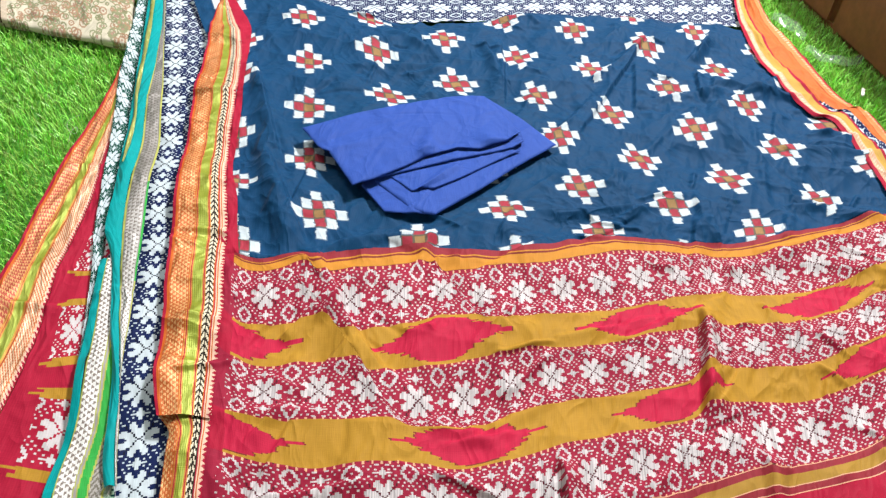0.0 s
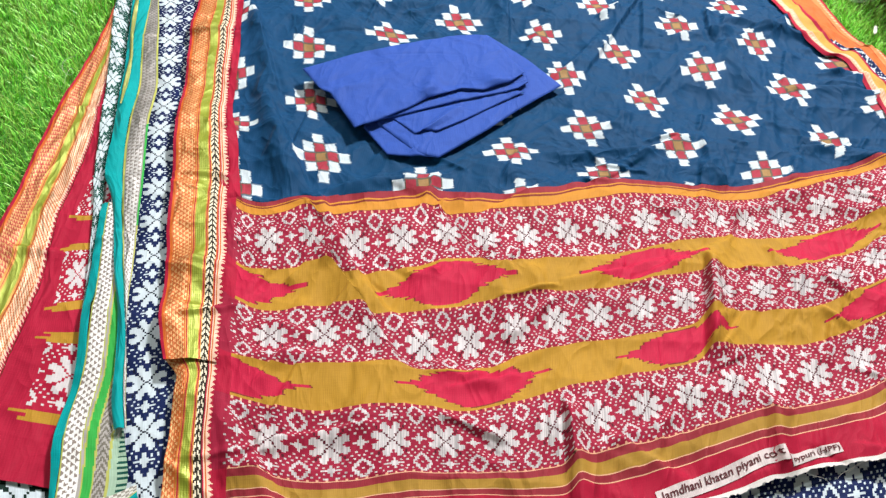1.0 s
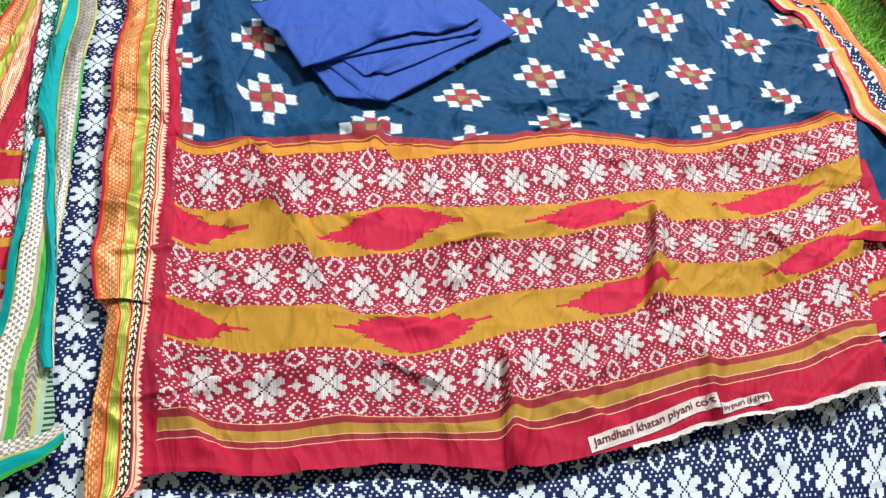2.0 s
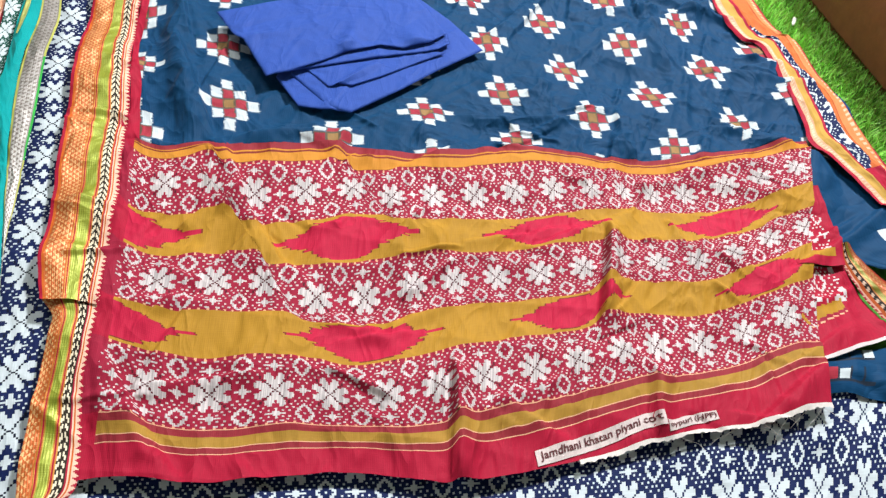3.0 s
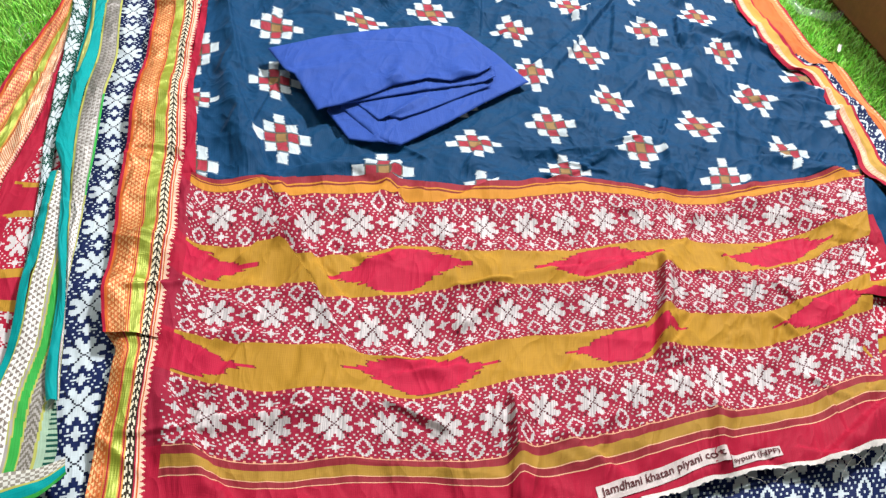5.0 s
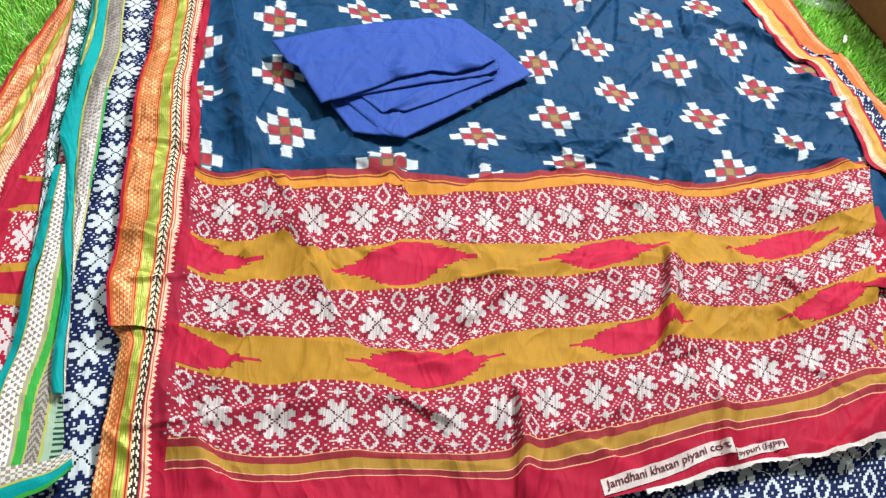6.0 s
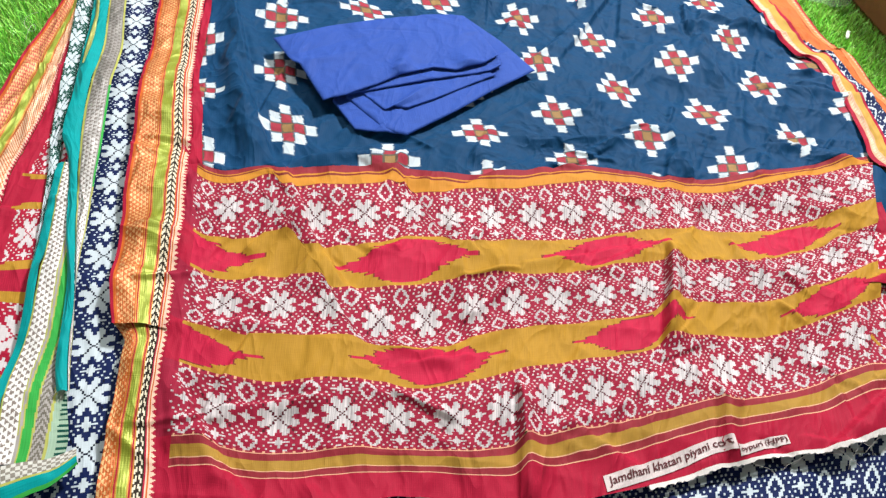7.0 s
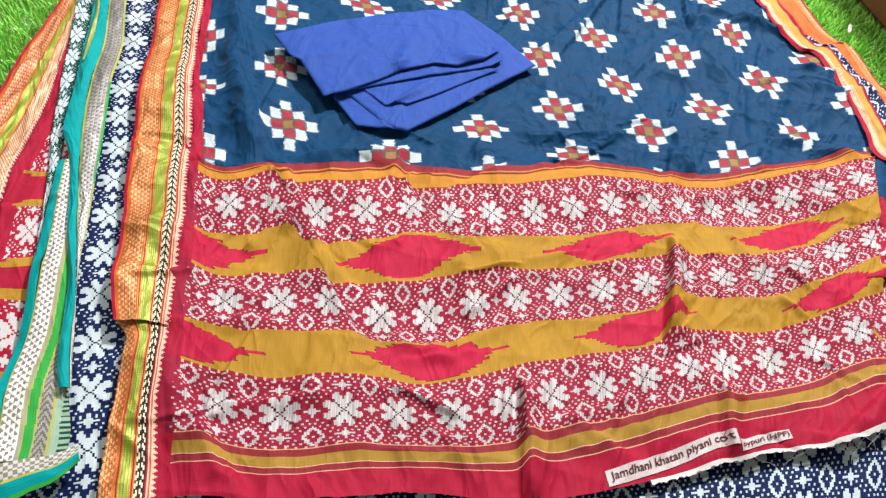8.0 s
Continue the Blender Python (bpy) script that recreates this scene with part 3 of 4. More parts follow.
def border_pattern(w, l, chevrons=True):
    """Orange and gold woven border: brocade, lime stripe, chevrons and a row of teeth."""
    c = paint(w.shape, ORANGE)
    metal = np.zeros(w.shape, bool)
    for lo, hi, col, m in ((0, 0.06, RED, 0), (0.06, 0.10, ORANGE, 0), (0.10, 0.42, ORANGE, 1), (0.42, 0.45, AMBER, 1), (0.45, 0.465, RED, 0), (0.465, 0.49, AMBER, 1), (0.49, 0.64, LIME, 1), (0.64, 0.665, AMBER, 1), (0.665, 0.68, RED, 0), (0.68, 0.70, AMBER, 1), (0.70, 0.83, COAL, 0), (0.83, 0.85, ORANGE, 0), (0.85, 0.865, RED, 0), (0.865, 1.01, (0.80, 0.52, 0.38), 0)):
        s = (w >= lo) & (w < hi)
        c[s] = col
        metal[s] = m
    p, q = (l / 0.0068) % 1, ((w - 0.10) / 0.053) % 1
    row = np.floor((w - 0.10) / 0.053)
    p2 = (l / 0.0068 + 0.5 * (row % 2)) % 1
    tri = abs(p2 - 0.5) * 2 < q * 0.8
    s = (w >= 0.12) & (w < 0.41) & tri
    c[s] = (0.76, 0.42, 0.17)
    ch = ((l / 0.009 + abs(w - 0.765) * 14) % 1 < 0.55) & (w > 0.71) & (w < 0.825) & (abs(w - 0.765) > 0.006)
    c[ch] = (0.80, 0.70, 0.52)
    if not chevrons:
        plain = (w > 0.70) & (w < 0.93)
        c[plain] = ORANGE
        c[plain & ((l / 0.006 + w * 9) % 1 < 0.6)] = (0.80, 0.55, 0.36)
        c[(w >= 0.12) & (w < 0.41) & ~tri] = (0.52, 0.07, 0.04)
        metal[plain] = True
    tooth = abs((l / 0.0062) % 1 - 0.5) * 2
    c[(w > 0.93 + 0.07 * tooth)] = RED
    c[(w > 0.885) & (w < 0.90)] = ORANGE
    return c, metal


BORDER_L_TOP = [(-0.246, 0.510), (-0.257, 0.535), (-0.269, 0.571), (-0.278, 0.609), (-0.288, 0.650), (-0.302, 0.694), (-0.313, 0.743), (-0.327, 0.795), (-0.341, 0.851), (-0.355, 0.913), (-0.369, 0.981), (-0.384, 1.056), (-0.404, 1.138), (-0.416, 1.231), (-0.437, 1.334), (-0.447, 1.369), (-0.452, 1.457)]
BORDER_R_TOP = [(-0.192, 0.512), (-0.198, 0.542), (-0.206, 0.578), (-0.214, 0.617), (-0.222, 0.659), (-0.233, 0.703), (-0.246, 0.752), (-0.257, 0.804), (-0.273, 0.861), (-0.291, 0.923), (-0.307, 0.991), (-0.320, 1.066), (-0.336, 1.150), (-0.355, 1.243), (-0.385, 1.344), (-0.406, 1.387), (-0.443, 1.464)]
BODY_EDGE = [(-0.176, 0.509), (-0.181, 0.545), (-0.189, 0.581), (-0.199, 0.620), (-0.209, 0.662), (-0.220, 0.707), (-0.230, 0.756), (-0.246, 0.808), (-0.261, 0.865), (-0.284, 0.926), (-0.298, 0.995), (-0.310, 1.071), (-0.328, 1.155), (-0.345, 1.248), (-0.367, 1.352), (-0.390, 1.406), (-0.435, 1.476)]
BORDER_L_LOW = [(-0.186, 0.309), (-0.191, 0.323), (-0.199, 0.347), (-0.211, 0.402), (-0.216, 0.431), (-0.222, 0.459), (-0.226, 0.480), (-0.229, 0.495), (-0.239, 0.507), (-0.249, 0.516)]
BORDER_R_LOW = [(-0.153, 0.322), (-0.149, 0.334), (-0.153, 0.354), (-0.168, 0.402), (-0.176, 0.432), (-0.182, 0.461), (-0.187, 0.483), (-0.190, 0.501), (-0.192, 0.514), (-0.194, 0.525)]


def build_border():
    w = Weave()
    hump = lambda a, l: 0.003 * np.sin(np.clip(a, 0, 1) * 3.14) + 0.0042 * np.sin(l * 46 + 2 * a) * np.sin(l * 17) + 0.003 * (1 - abs(np.sin(l * 23 + 0.6 * a))) ** 6 + 0.0012 * np.sin(l * 120 + 1.5 * a) * np.sin(l * 31) + 0.003 * np.exp(-(l / 0.03) ** 2) * (1 - a)
    ribbon(w, BORDER_L_TOP, BORDER_R_TOP, LEVEL + 0.003, 0.0012, border_pattern, z_fn=hump)
    ribbon(w, BORDER_R_TOP, BODY_EDGE, LEVEL + 0.0012, 0.004, lambda a, l: (paint(a.shape, RED), np.zeros(a.shape, bool)), amount=1.1, z_fn=lambda a, l: -0.006 * np.clip((0.26 - l) / 0.02, 0, 1))
    # below the pinch the outer edge is turned under
    lower = lambda a, l: border_pattern(0.22 + 0.78 * a, l)
    ribbon(w, BORDER_L_LOW, BORDER_R_LOW, LEVEL + 0.001, 0.0012, lower, z_fn=lambda a, l: 0.003 * np.sin(a * 3.14) + 0.002 * np.exp(-((l - 0.09 + 0.03 * a) / 0.006) ** 2))
    return w.build("border", saree, "orange and gold woven border with a lime stripe and white teeth")


build_border()

# ---- under-sarees ----
ikat_saree = thing("ikat_saree", "navy and white ikat saree lying spread underneath the others", "saree")


def ikat_sheet(w, left, right, z, pitch, ink, snow, shift=(0, 0), amount=0.5, width=None, turn=False):
    def pattern(a, l):
        wd = width or float(np.hypot(*(curve_points(right, np.array([0.5]))[0] - curve_points(left, np.array([0.5]))[0])))
        i, j = np.floor(a * wd / (pitch / 26) + shift[0]), np.floor(l / (pitch / 26) + shift[1])
        c = paint(a.shape, ink)
        c[ikat(j, i) if turn else ikat(i, j)] = snow
        return c, np.zeros(a.shape, bool)
    ribbon(w, left, right, z, pitch / 26, pattern, width=width, amount=amount)


def ikat_along(w, centre, half, z):
    """A strip of ikat whose flowers stand in one column along a curve of the plan."""
    p = np.array(centre)
    d = np.gradient(p, axis=0)
    side = np.c_[d[:, 1], -d[:, 0]] / np.hypot(d[:, 0], d[:, 1])[:, None]
    cell = 0.0585 / 30
    k = half / (0.058 / 26)

    def pattern(a, l):
        c = paint(a.shape, INK)
        i, j = np.floor((a * 2 - 1) * k + 0.5), np.floor((l - 0.153) / cell)
        c[ikat(i, j)] = SNOW
        c[seam(i, j)] = (0.004, 0.006, 0.02)
        return c, np.zeros(a.shape, bool)

    ribbon(w, p - side * half, p + side * half, z, cell, pattern, width=2 * half, amount=0.5)


def build_ikat():
    w = Weave()
    ikat_along(w, [(-0.198, 0.29), (-0.218, 0.362), (-0.244, 0.436), (-0.272, 0.53), (-0.306, 0.65), (-0.342, 0.782), (-0.374, 0.883), (-0.411, 1.037), (-0.446, 1.155), (-0.489, 1.298), (-0.558, 1.511), (-0.616, 1.69)], 0.066, 0.006)
    w.build("side_panel", ikat_saree)
    w = Weave()
    ikat_sheet(w, [(-0.194, 0.242), (-0.036, 0.263), (0.176, 0.292), (0.419, 0.324), (0.669, 0.358)], [(-0.248, 0.351), (-0.073, 0.384), (0.167, 0.429), (0.453, 0.502), (0.77, 0.585)], 0.004, 0.051, INK, SNOW, (0, 0), turn=True)
    w.build("front_panel", ikat_saree)
    w = Weave()
    ikat_sheet(w, [(-0.463, 1.398), (-0.128, 1.442), (0.2, 1.509), (0.592, 1.564)], [(-0.552, 1.682), (-0.174, 1.791), (0.215, 1.902), (0.703, 2.042)], 0.010, 0.060, INK, SNOW, (0, 4))
    w.build("back_panel", ikat_saree)


build_ikat()

red_saree = thing("red_saree", "red saree with gold border half hidden under the green one", "saree")
RS_OUT = [(-0.470, 0.390), (-0.479, 0.480), (-0.484, 0.528), (-0.493, 0.605), (-0.499, 0.687), (-0.505, 0.747), (-0.518, 0.816), (-0.522, 0.879), (-0.528, 0.949), (-0.532, 1.019), (-0.540, 1.131), (-0.555, 1.212)]
RS_IN = [(-0.392, 0.380), (-0.401, 0.444), (-0.403, 0.476), (-0.405, 0.507), (-0.414, 0.590), (-0.440, 0.712), (-0.445, 0.753), (-0.450, 0.801), (-0.458, 0.862), (-0.473, 0.928), (-0.491, 1.008), (-0.523, 1.145)]
RS_END = [(-0.285, 0.372), (-0.300, 0.439), (-0.308, 0.470), (-0.312, 0.501), (-0.362, 0.613), (-0.390, 0.719), (-0.392, 0.760), (-0.400, 0.808), (-0.415, 0.868), (-0.434, 0.934), (-0.457, 1.014), (-0.503, 1.149)]


def build_red():
    w = Weave()
    ribbon(w, RS_OUT, RS_IN, 0.008, 0.0013, lambda a, l: border_pattern(a, l, False), amount=0.6)
    w.build("border", red_saree, "orange and gold woven border with teeth")
    w = Weave()

    def end(a, l):
        c = paint(a.shape, RED)
        m = a * 0.075
        l = l - 0.063
        for lo, hi in ((0.0, 0.013), (0.092, 0.106), (0.135, 0.148), (0.225, 0.235), (0.276, 0.284)):
            c[(l > lo) & (l < hi) & (m > 0.024 + 0.008 * np.sin(np.floor(l / 0.004) * 2.3))] = OCHRE
        cell = 0.0021
        for lo, hi in ((0.017, 0.092), (0.148, 0.225), (0.285, 0.36)):
            s = (l > lo) & (l < hi) & (m > 0.026)
            c[s & ikat(np.floor(m / cell) + 2, np.floor((l - (lo + hi) / 2) / cell))] = CREAM
        return c, np.zeros(a.shape, bool)

    ribbon(w, RS_IN, RS_END, 0.007, 0.00105, end, width=0.075, amount=0.6)
    w.build("pallu", red_saree, "red end piece with white ikat")


build_red()

green_saree = thing("green_saree", "teal bordered dark green ikat saree folded into a long strip", "saree")


def zari_pattern(stops, hatch):
    """Stripes along a strip; hatch gives the share of the width that carries woven triangles."""
    def fn(w, l):
        c = paint(w.shape, TEAL)
        metal = np.zeros(w.shape, bool)
        for lo, hi, col in stops:
            c[(w >= lo) & (w < hi)] = col
        lo, hi = hatch
        s = (w >= lo) & (w < hi)
        q = ((w - lo) / (hi - lo) * 4)
        p = (l / 0.0075 + 0.5 * (np.floor(q) % 2)) % 1
        c[s] = (0.24, 0.19, 0.16)
        c[s & (abs(p - 0.5) * 2 < 0.25 + 0.75 * (q % 1))] = (0.80, 0.76, 0.72)
        return c, metal
    return fn


G_IKAT_L = [(-0.356, 0.574), (-0.379, 0.651), (-0.400, 0.717), (-0.421, 0.772), (-0.438, 0.829), (-0.457, 0.893), (-0.478, 0.968), (-0.509, 1.069), (-0.545, 1.184), (-0.565, 1.265), (-0.600, 1.402), (-0.628, 1.500)]
G_IKAT_R = [(-0.354, 0.570), (-0.381, 0.674), (-0.390, 0.719), (-0.413, 0.791), (-0.429, 0.856), (-0.442, 0.908), (-0.460, 0.978), (-0.475, 1.041), (-0.503, 1.133), (-0.527, 1.218), (-0.580, 1.406), (-0.606, 1.505)]
G_LOW_EDGE = [(-0.296, 0.351), (-0.306, 0.378), (-0.324, 0.433), (-0.331, 0.492), (-0.350, 0.563), (-0.358, 0.591), (-0.378, 0.669), (-0.392, 0.728)]
G_LOW_L = [(-0.292, 0.354), (-0.298, 0.378), (-0.314, 0.434), (-0.322, 0.493), (-0.340, 0.564), (-0.347, 0.592), (-0.369, 0.670), (-0.384, 0.729)]
G_LOW_R = [(-0.236, 0.368), (-0.242, 0.393), (-0.265, 0.444), (-0.288, 0.500), (-0.312, 0.571), (-0.320, 0.599), (-0.344, 0.677), (-0.360, 0.735)]
G_UP_L = [(-0.267, 0.429), (-0.281, 0.461), (-0.290, 0.493), (-0.312, 0.564), (-0.338, 0.624), (-0.377, 0.725), (-0.407, 0.780), (-0.422, 0.844), (-0.435, 0.895), (-0.453, 0.965), (-0.468, 1.026), (-0.495, 1.117), (-0.518, 1.201), (-0.571, 1.386), (-0.597, 1.483)]
G_UP_M = [(-0.257, 0.431), (-0.270, 0.463), (-0.281, 0.495), (-0.296, 0.543), (-0.319, 0.602), (-0.361, 0.712), (-0.379, 0.766), (-0.397, 0.822), (-0.413, 0.888), (-0.429, 0.969), (-0.464, 1.089), (-0.491, 1.206), (-0.513, 1.293), (-0.554, 1.427), (-0.573, 1.488)]
G_UP_R = [(-0.255, 0.431), (-0.268, 0.463), (-0.279, 0.495), (-0.295, 0.543), (-0.312, 0.603), (-0.341, 0.715), (-0.355, 0.770), (-0.375, 0.844), (-0.387, 0.892), (-0.404, 0.972), (-0.441, 1.093), (-0.478, 1.208), (-0.507, 1.295), (-0.550, 1.427), (-0.570, 1.489)]
G_OLIVE_L = [(-0.434, 0.910), (-0.447, 0.963), (-0.461, 1.024), (-0.487, 1.106), (-0.525, 1.249), (-0.573, 1.418), (-0.591, 1.479)]
G_OLIVE_R = [(-0.432, 0.911), (-0.442, 0.963), (-0.456, 1.025), (-0.482, 1.107), (-0.518, 1.250), (-0.566, 1.419), (-0.583, 1.481)]


def build_green():
    w = Weave()
    cell = 0.0024

    def dark(a, l):
        c = paint(a.shape, FOREST)
        c[ikat(np.floor(a * 15) - 5, np.floor(l / 0.0018))] = SNOW
        return c, np.zeros(a.shape, bool)

    ribbon(w, G_IKAT_L, G_IKAT_R, 0.012, 0.0012, dark, amount=0.5, width=0.030)
    w.build("ikat_edge", green_saree, "dark green edge with white ikat petals")
    plain = lambda a, l: (paint(a.shape, TEAL), np.zeros(a.shape, bool))
    arch = lambda h: (lambda a, l: h * np.sin(np.clip(a, 0, 1) * 3.14) + 0.0015 * np.sin(l * 38 + 2 * a))
    w = Weave()
    strip = zari_pattern(((0.28, 0.30, OLIVE), (0.30, 0.335, SILVER), (0.335, 0.36, OLIVE), (0.36, 0.49, LEAF), (0.49, 0.52, OLIVE), (0.52, 0.70, SILVER), (0.70, 0.74, OLIVE), (0.74, 1.01, (0.34, 0.47, 0.34))), (0.02, 0.28))

    run = length_of(G_LOW_L)

    def low_all(a, l):
        a = a * np.interp(l / run, (0, 0.07, 0.2, 0.35, 0.53, 1), (1, 1, 0.86, 0.6, 0.5, 0.42))
        c, m = strip(a, l)
        leaf = (a > 0.52) & (a < 0.70)
        c[leaf & ((l / 0.008 + abs(a - 0.61) * 14) % 1 < 0.5)] = (0.16, 0.14, 0.11)
        comb = (a > 0.78) & ((l / 0.0055) % 1 < 0.45)
        c[comb & (a > 0.84)] = FOREST
        c[a < 0.02] = OLIVE
        return c, m

    ribbon(w, G_LOW_EDGE, G_LOW_L, 0.016, 0.004, plain, z_fn=lambda a, l: 0.003 * np.sin(a * 1.57))
    ribbon(w, G_LOW_L, G_LOW_R, 0.016, 0.0013, low_all, amount=0.5, width=0.058, z_fn=lambda a, l: 0.003 * np.cos(a * 1.57))
    w.build("lower_fold", green_saree, "teal edge with silver zari and a leaf green stripe")
    w = Weave()
    up = zari_pattern(((0, 0.10, OLIVE), (0.10, 0.90, SILVER), (0.90, 1.01, OLIVE)), (0.14, 0.86))
    span = length_of(G_UP_M)

    def up_all(a, l):
        c, m = up(a, l)
        s = (a > 0.12) & (a < 0.88)
        # the zari colour blends towards dark grey-brown away from the near end
        darken = np.clip((l / span - 0.10) * 2.2, 0, 0.75)[..., None]
        c = np.where(s[..., None], c * (1 - darken) + np.array((0.15, 0.13, 0.11)) * darken, c)
        c[(a > 0.9) & (l / span > 0.25) & (l / span < 0.42)] = LEAF
        return c, m | s

    ribbon(w, G_UP_L, G_UP_M, 0.021, 0.003, plain, amount=0.5, z_fn=arch(0.003))
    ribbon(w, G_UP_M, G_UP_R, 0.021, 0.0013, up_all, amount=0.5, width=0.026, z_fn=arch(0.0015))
    w.build("upper_fold", green_saree, "teal fold with silver zari that darkens along its edge")
    w = Weave()
    ribbon(w, G_OLIVE_L, G_OLIVE_R, 0.0265, 0.0015, lambda a, l: (paint(a.shape, (0.34, 0.36, 0.09)), np.ones(a.shape, bool)), amount=0.5, z_fn=arch(0.002))
    w.build("olive_fold", green_saree, "narrow olive gold fold on the teal")
    w = Weave()

    def turned(a, l):
        c = paint(a.shape, TEAL)
        top = a > 0.45
        tri = ((l / 0.007 + np.floor(a * 9) * 0.5) % 1) < 0.5
        c[top] = (0.25, 0.22, 0.18)
        c[top & tri] = (0.6, 0.58, 0.52)
        c[top & (l > 0.075) & (l < 0.10)] = (0.02, 0.30, 0.08)
        c[top & (l > 0.10) & (l < 0.135)] = (0.03, 0.04, 0.02)
        c[top & (l > 0.10) & (l < 0.135) & tri] = (0.35, 0.33, 0.28)
        c[top & (l > 0.135) & tri] = (0.55, 0.62, 0.55)
        c[(a > 0.42) & (a < 0.47)] = OLIVE
        c[a < 0.12] = LEAF
        return c, np.zeros(a.shape, bool)

    ribbon(w, [(-0.273, 0.309), (-0.253, 0.33), (-0.233, 0.344), (-0.221, 0.364)], [(-0.294, 0.348), (-0.267, 0.359), (-0.244, 0.367), (-0.227, 0.378)], 0.021, 0.0018, turned, z_fn=lambda a, l: 0.003 * np.sin(a * 3.14))
    w.build("turned_end", green_saree, "teal end of the green saree turned across")
    w = Weave()
    ikat_sheet(w, [(-0.355, 0.29), (-0.405, 0.394)], [(-0.235, 0.302), (-0.285, 0.409)], 0.004, 0.066, (0.006, 0.02, 0.014), SNOW, (4, 3))
    w.build("lower_panel", green_saree, "dark green and white ikat body")


build_green()

# ---- folded border along the far side ----
R_IN = [(0.733, 0.834), (0.696, 0.914), (0.667, 0.959), (0.67, 1.012), (0.661, 1.095), (0.645, 1.202), (0.617, 1.219), (0.589, 1.292), (0.573, 1.387), (0.568, 1.483), (0.577, 1.608), (0.602, 1.799)]
R_OUT = [(0.797, 0.849), (0.774, 0.941), (0.761, 1.016), (0.751, 1.084), (0.732, 1.179), (0.721, 1.243), (0.703, 1.245), (0.684, 1.311), (0.665, 1.418), (0.65, 1.521), (0.639, 1.651), (0.647, 1.828)]


def far_pattern(w, l):
    """The border doubled over: gold inner edge, a strip of ikat showing in the fold, peach and orange outside."""
    c = paint(w.shape, (0.66, 0.22, 0.075))
    metal = np.zeros(w.shape, bool)
    c[w < 0.07] = RED
    c[(w >= 0.07) & (w < 0.16)] = PEACH
    gold = (w >= 0.16) & (w < 0.30)
    c[gold] = (0.52, 0.30, 0.06)
    c[(w >= 0.30) & (w < 0.36)] = RED
    shows = np.interp(l, (0.0, 0.06, 0.1, 0.2, 0.42, 0.45), (0.0, 0.0, 0.30, 0.26, 0.10, 0.0))
    inside = (w >= 0.36) & (w < 0.36 + shows)
    c[inside] = INK
    c[inside & ikat(np.floor(w * 0.085 / 0.0023), np.floor(l / 0.0023))] = SNOW
    fold = (w >= 0.36 + shows) & (w < 0.72)
    c[fold] = (0.60, 0.14, 0.035)
    c[(w > 0.70) & (w < 0.72)] = (0.40, 0.08, 0.02)
    c[(w > 0.80) & (w < 0.815)] = (0.50, 0.14, 0.04)
    c[(w > 0.86) & (w < 0.93) & (np.sin(l * 700) > 0)] = (0.74, 0.46, 0.30)
    c[(w > 0.09) & (w < 0.15) & ((l / 0.006) % 1 < 0.5)] = (0.74, 0.55, 0.38)
    c[(w > 0.95)] = RED
    c[(l < 0.075) & (w > 0.3)] = RED
    return c, metal


def build_far_border():
    w = Weave()
    ribbon(w, R_IN, R_OUT, LEVEL + 0.004, 0.0022, far_pattern, amount=0.6, z_fn=lambda a, l: 0.007 * np.sin(np.clip(a, 0, 1) * 3.14) + 0.005 * (1 - abs(np.sin(l * 17 + 3 * a))) ** 2 * np.sin(a * 3.14) + 0.003 * (1 - abs(np.sin(a * 9 + l * 6))) ** 3)
    w.build("far_border", saree, "orange and peach border folded over along the edge")


build_far_border()


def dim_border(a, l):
    """The same border weave mirrored, its colours darkened and browned to offset lamp glare."""
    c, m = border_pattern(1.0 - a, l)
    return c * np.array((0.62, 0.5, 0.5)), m


